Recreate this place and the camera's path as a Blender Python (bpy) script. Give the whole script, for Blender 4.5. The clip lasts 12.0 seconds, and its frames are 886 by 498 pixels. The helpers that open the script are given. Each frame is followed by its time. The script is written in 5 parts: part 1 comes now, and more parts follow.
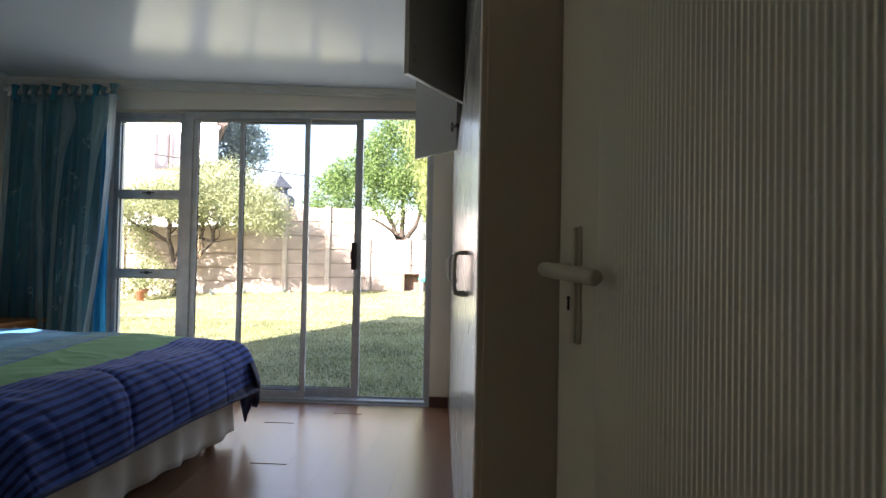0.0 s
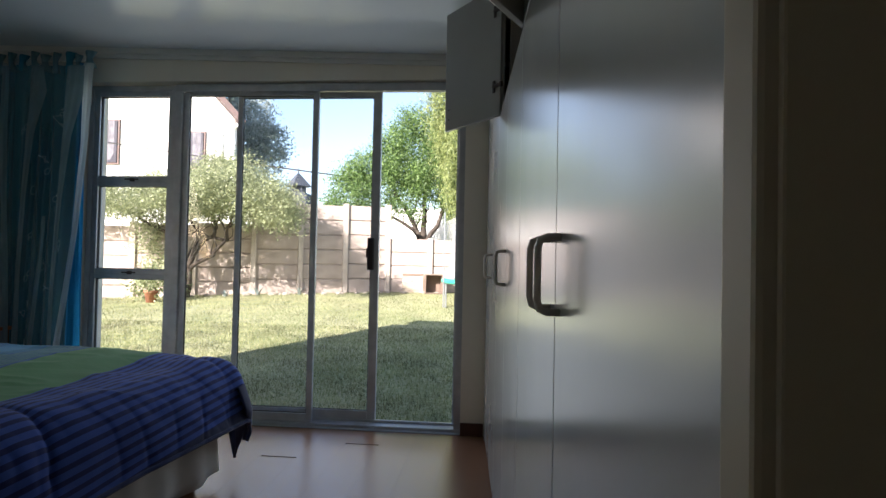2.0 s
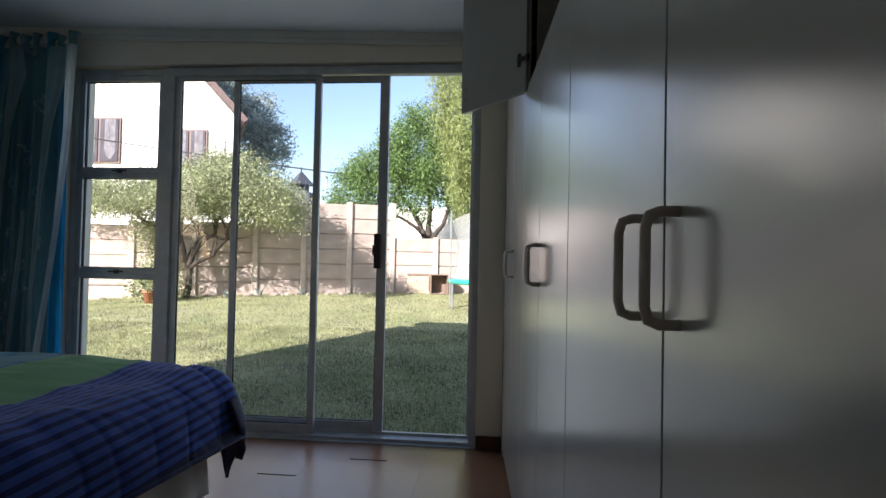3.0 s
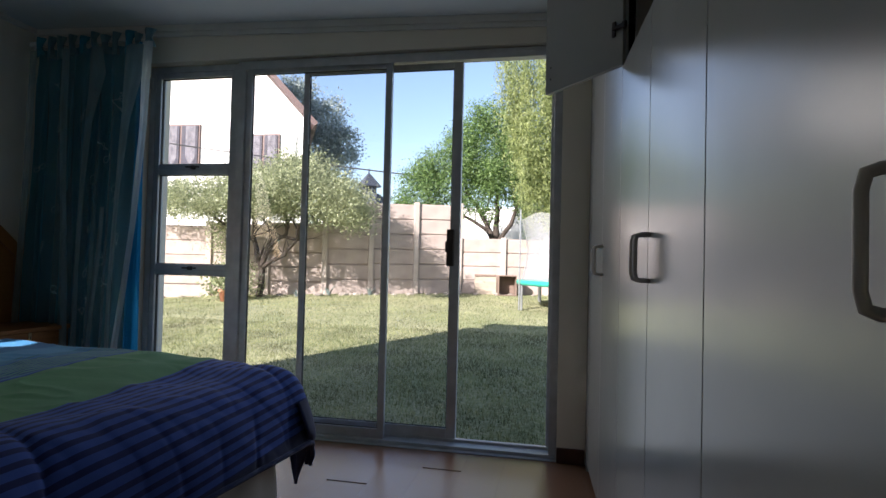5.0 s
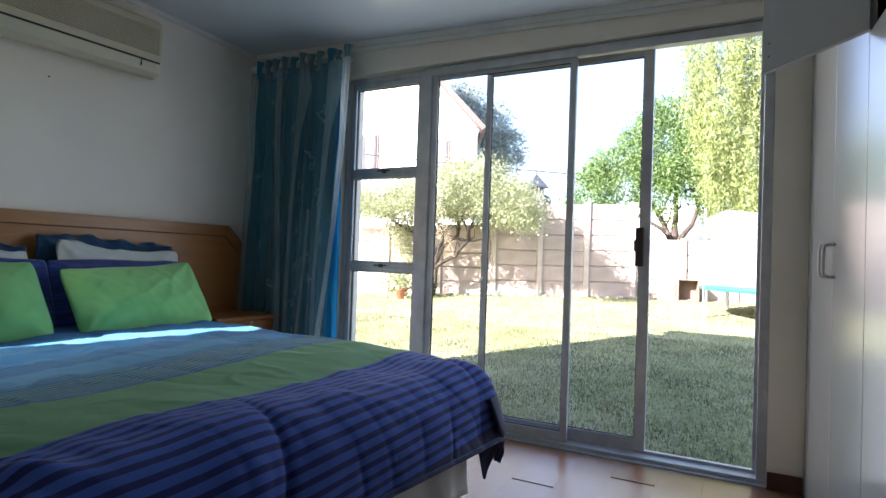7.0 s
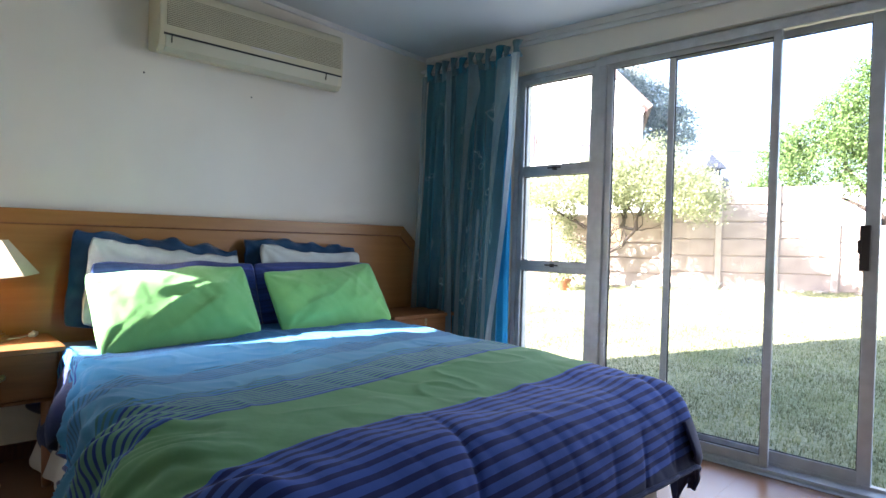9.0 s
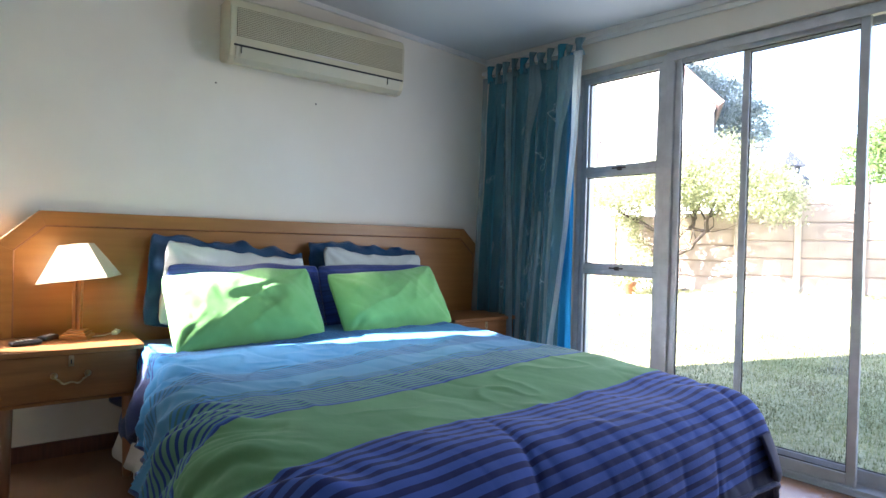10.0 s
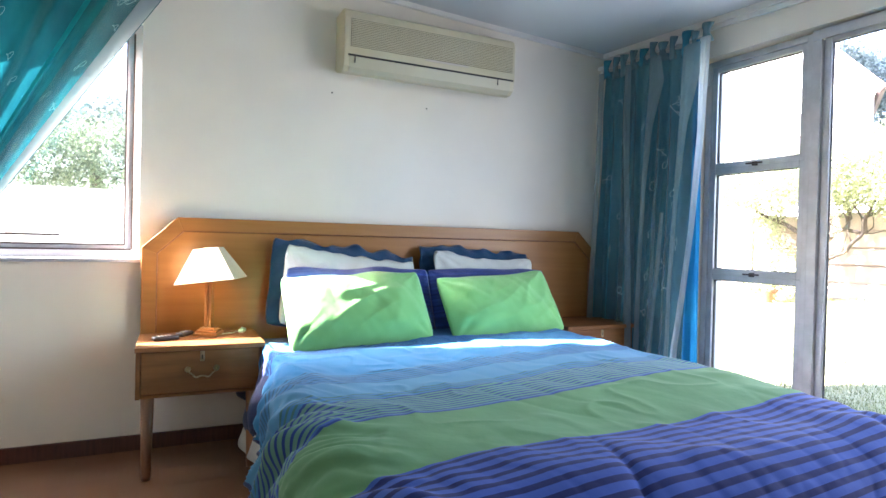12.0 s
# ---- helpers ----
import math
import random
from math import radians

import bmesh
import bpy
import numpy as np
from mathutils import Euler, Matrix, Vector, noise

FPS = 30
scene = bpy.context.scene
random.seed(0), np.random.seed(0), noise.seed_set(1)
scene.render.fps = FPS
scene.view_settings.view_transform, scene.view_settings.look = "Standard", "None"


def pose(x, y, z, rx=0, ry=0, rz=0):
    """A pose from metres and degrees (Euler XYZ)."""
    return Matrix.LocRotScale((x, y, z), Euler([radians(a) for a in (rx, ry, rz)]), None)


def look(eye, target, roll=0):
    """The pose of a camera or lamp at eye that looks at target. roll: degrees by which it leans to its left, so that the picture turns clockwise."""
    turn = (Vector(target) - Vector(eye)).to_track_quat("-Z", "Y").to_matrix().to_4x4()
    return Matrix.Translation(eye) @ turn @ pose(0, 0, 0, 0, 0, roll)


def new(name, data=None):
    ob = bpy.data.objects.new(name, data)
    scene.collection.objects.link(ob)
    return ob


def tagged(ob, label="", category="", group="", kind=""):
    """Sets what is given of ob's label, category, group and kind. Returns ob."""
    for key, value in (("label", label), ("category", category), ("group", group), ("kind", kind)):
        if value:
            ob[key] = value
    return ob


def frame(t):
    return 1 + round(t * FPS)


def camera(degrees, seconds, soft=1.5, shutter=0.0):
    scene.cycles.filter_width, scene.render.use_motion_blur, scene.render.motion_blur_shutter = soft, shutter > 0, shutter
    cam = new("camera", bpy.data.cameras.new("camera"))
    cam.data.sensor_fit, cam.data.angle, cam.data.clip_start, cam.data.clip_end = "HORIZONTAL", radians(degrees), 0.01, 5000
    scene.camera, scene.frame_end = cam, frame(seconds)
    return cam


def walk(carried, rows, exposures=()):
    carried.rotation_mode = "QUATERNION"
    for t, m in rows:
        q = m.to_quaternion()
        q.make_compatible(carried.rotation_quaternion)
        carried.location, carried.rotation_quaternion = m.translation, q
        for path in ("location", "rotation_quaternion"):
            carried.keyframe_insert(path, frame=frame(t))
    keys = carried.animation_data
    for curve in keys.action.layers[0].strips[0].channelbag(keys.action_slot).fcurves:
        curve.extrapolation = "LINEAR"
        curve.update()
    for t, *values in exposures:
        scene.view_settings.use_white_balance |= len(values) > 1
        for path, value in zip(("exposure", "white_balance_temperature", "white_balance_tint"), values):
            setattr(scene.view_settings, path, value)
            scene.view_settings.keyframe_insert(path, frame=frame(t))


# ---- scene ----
cam = camera(75.0, 12.0)
PATH = [
    (0, (0.35, -4.211, 1.039), (0.241, -2.214, 1.082), 1.1),
    (0.5, (0.372, -4.027, 1.046), (0.257, -2.031, 1.091), 1.0),
    (1, (0.372, -3.863, 1.039), (0.231, -1.868, 1.082), 1.0),
    (1.5, (0.297, -3.682, 1.022), (0.129, -1.689, 1.069), 1.1),
    (2, (0.232, -3.523, 1.022), (0.053, -1.53, 1.068), 1.2),
    (2.5, (0.187, -3.372, 1.018), (0.002, -1.38, 1.064), 1.2),
    (4.5, (0.079, -3.048, 0.981), (-0.226, -1.072, 1.032), 1.3),
    (5, (0.066, -3.05, 0.982), (-0.345, -1.094, 1.03), 1.4),
    (5.5, (0.055, -3.05, 0.986), (-0.486, -1.125, 1.03), 1.6),
    (6, (0.031, -3.051, 0.987), (-0.652, -1.171, 1.025), 1.6),
    (6.5, (0.003, -3.06, 0.98), (-0.809, -1.233, 1.017), 1.7),
    (7, (-0.04, -3.053, 0.963), (-0.979, -1.288, 1.001), 2.0),
    (9, (-0.147, -3.05, 1.044), (-1.522, -1.598, 1.017), 1.6),
    (9.5, (-0.149, -3.04, 1.042), (-1.605, -1.669, 1.019), 1.5),
    (10, (-0.157, -3.037, 1.045), (-1.677, -1.738, 1.021), 1.5),
    (10.5, (-0.183, -3.012, 1.043), (-1.77, -1.795, 1.022), 1.4),
    (11, (-0.189, -2.982, 1.048), (-1.846, -1.862, 1.024), 1.4),
    (11.5, (-0.193, -2.975, 1.052), (-1.902, -1.936, 1.027), 1.4),
    (12, (-0.187, -2.963, 1.048), (-1.938, -1.997, 1.025), 1.4),
]
EXPOSURES = [(0.0, 2.7, 6600, 20), (1.5, 2.15, 6400, 18), (2.5, 1.65, 6250, 17), (4.5, 1.4, 6150, 19), (5.5, 1.6, 6130, 19), (6.0, 2.1, 6140, 19), (6.5, 2.45, 6150, 20), (7.2, 2.85, 6130, 21), (9.0, 3.45, 6120, 22), (10.5, 3.93, 6100, 23), (12.0, 4.30, 6080, 24)]
walk(cam, [(t, look(eye, target, roll)) for t, eye, target, roll in PATH], EXPOSURES)

# ---- world and sun ----
SUN_TRAVEL = Vector((0.490, 0.872, -0.525)).normalized()
world = bpy.data.worlds.new("sky")
scene.world = world
world.use_nodes = True
wn = world.node_tree.nodes
sky = wn.new("ShaderNodeTexSky")
sky.sky_type = "NISHITA"
sky.sun_disc = False
sky.sun_elevation = math.asin(-SUN_TRAVEL.z)
sky.sun_rotation = math.atan2(-SUN_TRAVEL.x, -SUN_TRAVEL.y)
wn["Background"].inputs["Strength"].default_value = 0.096
world.node_tree.links.new(sky.outputs["Color"], wn["Background"].inputs["Color"])
sun = new("sun", bpy.data.lights.new("sun", "SUN"))
sun.data.energy, sun.data.angle, sun.data.color = 5.0, radians(0.5), (1.0, 0.94, 0.84)
sun.rotation_mode = "QUATERNION"
sun.rotation_quaternion = SUN_TRAVEL.to_track_quat("-Z", "Y")

# daylight of the open sky entering by the two windows
for label_, at_, turn_, wide_, high_, watts_ in (("door_skylight", (-1.15, -0.10, 1.08), (90, 0, 180), 2.2, 1.95, 2.3), ("window_skylight", (-3.385, -3.45, 1.52), (90, 0, -93.85), 0.9, 1.0, 0.04)):
    a_ = new(label_, bpy.data.lights.new(label_, "AREA"))
    a_.data.shape, a_.data.size, a_.data.size_y = "RECTANGLE", wide_, high_
    a_.data.energy, a_.data.color = watts_, (0.86, 0.94, 1.0)
    a_.matrix_basis = pose(*at_, *turn_)

# ---- materials ----
def shader(name):
    m = bpy.data.materials.new(name)
    m.use_nodes = True
    nt = m.node_tree
    return m, nt, nt.nodes["Principled BSDF"]


def mat(name, a, b=None, rough=0.6, scale=8.0, stretch=(1, 1, 1), bump=0.0, bump_scale=60.0, metal=0.0, coat=0.0, spec=0.5, detail=6.0, contrast=(0.35, 0.65), object_random=0.0, wander=0.06):
    """Two-tone noise colour, a finer grain in the relief, and a roughness that wanders a little."""
    m, nt, p = shader(name)
    n, ln = nt.nodes, nt.links
    tc = n.new("ShaderNodeTexCoord")
    mp = n.new("ShaderNodeMapping")
    mp.inputs["Scale"].default_value = stretch
    ln.new(tc.outputs["Object"], mp.inputs["Vector"])
    nz = n.new("ShaderNodeTexNoise")
    nz.inputs["Scale"].default_value, nz.inputs["Detail"].default_value = scale, detail
    ln.new(mp.outputs["Vector"], nz.inputs["Vector"])
    cr = n.new("ShaderNodeValToRGB")
    cr.color_ramp.elements[0].position, cr.color_ramp.elements[1].position = contrast
    b = b or tuple(0.88 * c for c in a)
    cr.color_ramp.elements[0].color, cr.color_ramp.elements[1].color = (*b, 1), (*a, 1)
    ln.new(nz.outputs["Fac"], cr.inputs["Fac"])
    out = cr.outputs["Color"]
    if object_random:
        oi = n.new("ShaderNodeObjectInfo")
        mr = n.new("ShaderNodeMapRange")
        mr.inputs["To Min"].default_value, mr.inputs["To Max"].default_value = 1 - object_random, 1 + object_random
        ln.new(oi.outputs["Random"], mr.inputs["Value"])
        hs = n.new("ShaderNodeHueSaturation")
        ln.new(mr.outputs["Result"], hs.inputs["Value"])
        ln.new(out, hs.inputs["Color"])
        out = hs.outputs["Color"]
    ln.new(out, p.inputs["Base Color"])
    p.inputs["Metallic"].default_value, p.inputs["Coat Weight"].default_value = metal, coat
    p.inputs["Coat Roughness"].default_value = 0.12
    p.inputs["Specular IOR Level"].default_value = spec
    rr = n.new("ShaderNodeMapRange")
    rr.inputs["To Min"].default_value, rr.inputs["To Max"].default_value = max(0.02, rough - wander), min(1, rough + wander)
    ln.new(nz.outputs["Fac"], rr.inputs["Value"])
    ln.new(rr.outputs["Result"], p.inputs["Roughness"])
    if bump:
        fine = n.new("ShaderNodeTexNoise")
        fine.inputs["Scale"].default_value, fine.inputs["Detail"].default_value = bump_scale, 4
        ln.new(mp.outputs["Vector"], fine.inputs["Vector"])
        bp = n.new("ShaderNodeBump")
        bp.inputs["Strength"].default_value, bp.inputs["Distance"].default_value = bump, 0.01
        ln.new(fine.outputs["Fac"], bp.inputs["Height"])
        ln.new(bp.outputs["Normal"], p.inputs["Normal"])
    return m


def cloth(name, a, b, translucent=0.0, scale=6.0, stretch=(1, 1, 1), weave=900.0):
    m = mat(name, a, b, rough=0.9, scale=scale, stretch=stretch, bump=0.25, bump_scale=weave, spec=0.15)
    nt = m.node_tree
    p = nt.nodes["Principled BSDF"]
    p.inputs["Sheen Weight"].default_value = 0.25
    if translucent:
        tr = nt.nodes.new("ShaderNodeBsdfTranslucent")
        src = p.inputs["Base Color"].links[0].from_socket
        nt.links.new(src, tr.inputs["Color"])
        mx = nt.nodes.new("ShaderNodeMixShader")
        mx.inputs[0].default_value = translucent
        nt.links.new(p.outputs[0], mx.inputs[1])
        nt.links.new(tr.outputs[0], mx.inputs[2])
        nt.links.new(mx.outputs[0], nt.nodes["Material Output"].inputs["Surface"])
    return m


def glass(name, tint=(1, 1, 1)):
    m, nt, p = shader(name)
    p.inputs["Base Color"].default_value = (*tint, 1)
    p.inputs["Transmission Weight"].default_value, p.inputs["Roughness"].default_value, p.inputs["IOR"].default_value = 1.0, 0.0, 1.3
    return m


def leaf(name, dark, light, gloss=0.5):
    m, nt, p = shader(name)
    n, ln = nt.nodes, nt.links
    g = n.new("ShaderNodeNewGeometry")
    cr = n.new("ShaderNodeValToRGB")
    cr.color_ramp.elements[0].color, cr.color_ramp.elements[1].color = (*dark, 1), (*light, 1)
    ln.new(g.outputs["Random Per Island"], cr.inputs["Fac"])
    ln.new(cr.outputs["Color"], p.inputs["Base Color"])
    p.inputs["Roughness"].default_value = gloss
    tr = n.new("ShaderNodeBsdfTranslucent")
    ln.new(cr.outputs["Color"], tr.inputs["Color"])
    mx = n.new("ShaderNodeMixShader")
    mx.inputs[0].default_value = 0.45
    ln.new(p.outputs[0], mx.inputs[1])
    ln.new(tr.outputs[0], mx.inputs[2])
    ln.new(mx.outputs[0], n["Material Output"].inputs["Surface"])
    return m


PLASTER = mat("white_wall_paint", (0.84, 0.78, 0.67), (0.785, 0.725, 0.62), rough=0.62, scale=1.6, bump=0.05, bump_scale=35)
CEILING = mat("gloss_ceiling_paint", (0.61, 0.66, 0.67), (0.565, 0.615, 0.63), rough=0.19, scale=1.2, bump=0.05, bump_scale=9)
TRIM = mat("white_gloss_trim", (0.78, 0.78, 0.74), (0.70, 0.70, 0.66), rough=0.4, scale=5)
LAMINATE = mat("beech_laminate", (0.220, 0.108, 0.058), (0.208, 0.101, 0.054), rough=0.27, scale=1.2, stretch=(3, 0.8, 1), detail=1.5, wander=0.008, object_random=0.025)
JOINT = mat("dark_joint", (0.02, 0.015, 0.012), rough=0.9)
SKIRTING = mat("red_brown_skirting", (0.10, 0.035, 0.02), (0.06, 0.022, 0.014), rough=0.4, scale=6, stretch=(1, 12, 1))
ALU = mat("weathered_aluminium", (0.56, 0.57, 0.59), (0.47, 0.48, 0.50), rough=0.4, scale=14, metal=0.28, bump=0.04, bump_scale=200)
ALU_DARK = mat("dark_gasket", (0.03, 0.03, 0.032), rough=0.6)
BROWN_METAL = mat("brown_door_pull", (0.05, 0.035, 0.03), rough=0.45, metal=0.2)
GLASS = glass("clear_glass")
# White paint greyed in its colour so direct sun does not blow it out.
WINDOW_PAINT = mat("greyed_window_paint", (0.52, 0.52, 0.55), (0.44, 0.44, 0.47), rough=0.5, scale=6)
# White boards coloured mid-grey: their dim, grazing light is put into the colour.
GREYED_LAM = mat("greyed_white_melamine", (0.385, 0.38, 0.355), (0.36, 0.355, 0.33), rough=0.20, wander=0.03, scale=2.5, bump=0.02, bump_scale=9)
# Beige taken darker: the shade at the wardrobe's end is in the colour.
END_PANEL = mat("shaded_beige_panel", (0.47, 0.405, 0.305), (0.42, 0.36, 0.27), rough=0.55, scale=3)
CARCASS = mat("cupboard_inside", (0.30, 0.28, 0.24), (0.22, 0.2, 0.17), rough=0.7, scale=4)
HANDLE = mat("satin_grey_handle", (0.62, 0.56, 0.50), (0.54, 0.49, 0.44), rough=0.45, scale=20, metal=0.0)
DOOR_PAINT = mat("cream_door_paint", (0.72, 0.68, 0.55), (0.66, 0.62, 0.50), rough=0.5, scale=3, bump=0.05, bump_scale=80)
CREAM_PLASTIC = mat("cream_lever", (0.62, 0.58, 0.45), (0.56, 0.52, 0.40), rough=0.3)
PINE = mat("honey_veneer", (0.375, 0.168, 0.042), (0.325, 0.14, 0.034), rough=0.34, scale=2.2, stretch=(1, 0.7, 14), bump=0.015, bump_scale=40)
PINE_H = mat("honey_veneer_across", (0.36, 0.162, 0.043), (0.31, 0.136, 0.035), rough=0.34, scale=2.2, stretch=(1, 1.2, 16), bump=0.03, bump_scale=40)
OAK = mat("worn_oak", (0.25, 0.105, 0.032), (0.19, 0.076, 0.022), spec=0.25, rough=0.58, scale=3, stretch=(14, 1.2, 14), bump=0.05, bump_scale=40)
OAK_LEG = mat("turned_oak", (0.26, 0.105, 0.04), (0.19, 0.075, 0.028), rough=0.4, scale=3, stretch=(12, 12, 1))
BRASS = mat("aged_brass", (0.50, 0.40, 0.24), (0.30, 0.22, 0.12), rough=0.32, scale=40, metal=0.9)
AC_SHELL = mat("yellowed_plastic", (0.60, 0.545, 0.38), (0.55, 0.495, 0.34), rough=0.45, scale=3)
AC_FLAP = mat("grey_white_plastic", (0.55, 0.515, 0.38), (0.50, 0.47, 0.34), rough=0.4, scale=3)
BLACK = mat("black_plastic", (0.018, 0.018, 0.02), (0.012, 0.012, 0.013), rough=0.35, scale=20)
WHITE_PLASTIC = mat("white_plastic", (0.75, 0.74, 0.68), rough=0.35)
GREEN_COTTON = cloth("green_cotton", (0.20, 0.50, 0.17), (0.17, 0.44, 0.14))
NAVY_COTTON = cloth("navy_cotton", (0.022, 0.04, 0.13), (0.015, 0.025, 0.09))
WHITE_COTTON = cloth("white_cotton", (0.62, 0.66, 0.62), (0.54, 0.58, 0.56))
TEAL_COTTON = cloth("dark_teal_cotton", (0.02, 0.075, 0.15), (0.013, 0.04, 0.10))
STRIPE_COTTON = cloth("blue_cotton", (0.035, 0.07, 0.28), (0.018, 0.03, 0.12), scale=1.0, stretch=(0.3, 0.3, 60))
VALANCE = cloth("white_valance", (0.66, 0.64, 0.60), (0.56, 0.54, 0.50))
MATTRESS = cloth("cream_ticking", (0.62, 0.58, 0.48), (0.54, 0.5, 0.42))
SHADE = cloth("cream_shade_cloth", (0.52, 0.44, 0.30), (0.47, 0.40, 0.27), translucent=0.07)
TEAL = cloth("teal_curtain", (0.055, 0.31, 0.41), (0.028, 0.19, 0.28), translucent=0.35, scale=2, stretch=(2.5, 2.5, 0.5))
TURQUOISE = cloth("turquoise_curtain", (0.010, 0.17, 0.20), (0.006, 0.11, 0.14), translucent=0.10, scale=2.5, stretch=(3, 3, 1))
CYAN_LEAK = cloth("cyan_light_leak", (0.02, 0.42, 0.45), (0.015, 0.36, 0.40), translucent=0.55)
GREY_TEAL = cloth("grey_teal_sheer", (0.23, 0.36, 0.38), (0.11, 0.23, 0.265), translucent=0.4, scale=3, stretch=(14, 14, 0.5))
BLUE_LINING = cloth("bright_blue_lining", (0.02, 0.28, 0.55), (0.015, 0.22, 0.46), translucent=0.5)
ORGANZA = cloth("teal_organza", (0.28, 0.44, 0.46), (0.19, 0.33, 0.36), translucent=0.35, scale=2, stretch=(3, 3, 0.6))
PALE_ORGANZA = cloth("pale_organza", (0.40, 0.53, 0.55), (0.32, 0.44, 0.47), translucent=0.4)
VEIL = cloth("white_organza", (0.60, 0.68, 0.70), (0.5, 0.58, 0.62), translucent=0.5)
for m_, a_ in ((ORGANZA, 0.42), (PALE_ORGANZA, 0.50), (VEIL, 0.82)):
    m_.node_tree.nodes["Principled BSDF"].inputs["Alpha"].default_value = a_
    see, mix_ = m_.node_tree.nodes.new("ShaderNodeBsdfTransparent"), m_.node_tree.nodes.new("ShaderNodeMixShader")
    was = m_.node_tree.nodes["Material Output"].inputs["Surface"].links[0].from_socket
    mix_.inputs[0].default_value = a_
    m_.node_tree.nodes["Principled BSDF"].inputs["Alpha"].default_value = 1.0
    m_.node_tree.links.new(see.outputs[0], mix_.inputs[1])
    m_.node_tree.links.new(was, mix_.inputs[2])
    m_.node_tree.links.new(mix_.outputs[0], m_.node_tree.nodes["Material Output"].inputs["Surface"])
THREAD = cloth("pale_thread", (0.36, 0.50, 0.50), (0.3, 0.44, 0.45))
CONCRETE = mat("precast_concrete", (0.40, 0.33, 0.29), (0.32, 0.26, 0.225), rough=0.9, scale=3.5, bump=0.3, bump_scale=40, object_random=0.07)
CONCRETE_POST = mat("concrete_post", (0.46, 0.40, 0.35), (0.38, 0.32, 0.28), rough=0.9, scale=6, bump=0.3, bump_scale=50)
WHITE_RENDER = mat("white_render", (0.80, 0.79, 0.76), (0.72, 0.71, 0.68), rough=0.85, scale=1.5, bump=0.15, bump_scale=25)
ROOF_TILE = mat("brown_bargeboard", (0.085, 0.048, 0.045), (0.06, 0.034, 0.032), rough=0.7, scale=5)
WINDOW_BROWN = mat("brown_window_frame", (0.10, 0.05, 0.04), rough=0.5)
PANE_DARK = mat("reflecting_pane", (0.06, 0.057, 0.075), (0.04, 0.038, 0.05), rough=0.3, scale=2, spec=0.2)
NET_WHITE = cloth("white_net_curtain", (0.20, 0.19, 0.21), (0.12, 0.115, 0.13))
# Grey bark darkened: the shade of the crowns is part of this colour.
BARK = mat("shaded_bark", (0.085, 0.066, 0.052), (0.045, 0.035, 0.028), rough=0.95, scale=9, stretch=(1, 1, 0.3), bump=0.6, bump_scale=30)
LEAF_PALE = leaf("pale_olive_leaf", (0.16, 0.19, 0.095), (0.45, 0.48, 0.28))
LEAF_MID = leaf("mid_green_leaf", (0.035, 0.085, 0.025), (0.25, 0.37, 0.12))
LEAF_LIME = leaf("lime_frond", (0.07, 0.11, 0.03), (0.42, 0.47, 0.18))
# Blue-green leaf lightened: the haze of distance is painted into it.
LEAF_HAZED = leaf("hazed_blue_green_leaf", (0.14, 0.19, 0.18), (0.44, 0.49, 0.46))
LEAF_HEDGE = leaf("hedge_leaf", (0.045, 0.075, 0.045), (0.19, 0.24, 0.145))
BLADE = leaf("grass_blade", (0.14, 0.18, 0.06), (0.46, 0.45, 0.25), gloss=0.8)
def patchy(m, scale, low, high):
    """Lighter and darker patches, metres across, over a leaf material."""
    nt = m.node_tree
    n, ln = nt.nodes, nt.links
    p = n["Principled BSDF"]
    src = p.inputs["Base Color"].links[0].from_socket
    fed = [k.to_socket for k in src.links]
    tc, nz, mr, hs = n.new("ShaderNodeTexCoord"), n.new("ShaderNodeTexNoise"), n.new("ShaderNodeMapRange"), n.new("ShaderNodeHueSaturation")
    nz.inputs["Scale"].default_value, nz.inputs["Detail"].default_value = scale, 5
    ln.new(tc.outputs["Object"], nz.inputs["Vector"])
    mr.inputs["From Min"].default_value, mr.inputs["From Max"].default_value = 0.36, 0.64
    mr.inputs["To Min"].default_value, mr.inputs["To Max"].default_value = low, high
    ln.new(nz.outputs["Fac"], mr.inputs["Value"])
    ln.new(mr.outputs["Result"], hs.inputs["Value"])
    ln.new(src, hs.inputs["Color"])
    for k in fed:
        ln.new(hs.outputs["Color"], k)


patchy(BLADE, 2.2, 0.55, 1.2)
TERRACOTTA = mat("terracotta", (0.36, 0.15, 0.08), (0.28, 0.11, 0.06), rough=0.85, scale=9)
# Dark slate made lighter and bluer to carry distance haze in the colour.
CHIMNEY = mat("hazed_slate_metal", (0.050, 0.060, 0.080), (0.038, 0.046, 0.062), rough=0.8, scale=6)
TRAMP_PAD = mat("green_pvc", (0.03, 0.36, 0.26), (0.025, 0.29, 0.21), rough=0.4, scale=6)
STEEL = mat("galvanised_tube", (0.55, 0.56, 0.57), (0.45, 0.46, 0.48), rough=0.35, scale=15, metal=0.8)
PLY = mat("weathered_ply", (0.37, 0.31, 0.24), (0.29, 0.24, 0.18), rough=0.8, scale=3, stretch=(1, 1, 10))
PLY_DARK = mat("brown_board", (0.21, 0.15, 0.115), (0.15, 0.105, 0.08), rough=0.8, scale=4)
CABLE = mat("black_cable", (0.02, 0.02, 0.022), rough=0.6)
STONE = mat("edging_stone", (0.36, 0.32, 0.27), (0.24, 0.21, 0.18), rough=0.95, scale=8, bump=0.4, bump_scale=30)

m_, nt_, p_ = shader("fine_net")
p_.inputs["Base Color"].default_value = (0.42, 0.42, 0.42, 1)
p_.inputs["Alpha"].default_value = 0.42
p_.inputs["Roughness"].default_value = 0.9
NET = m_


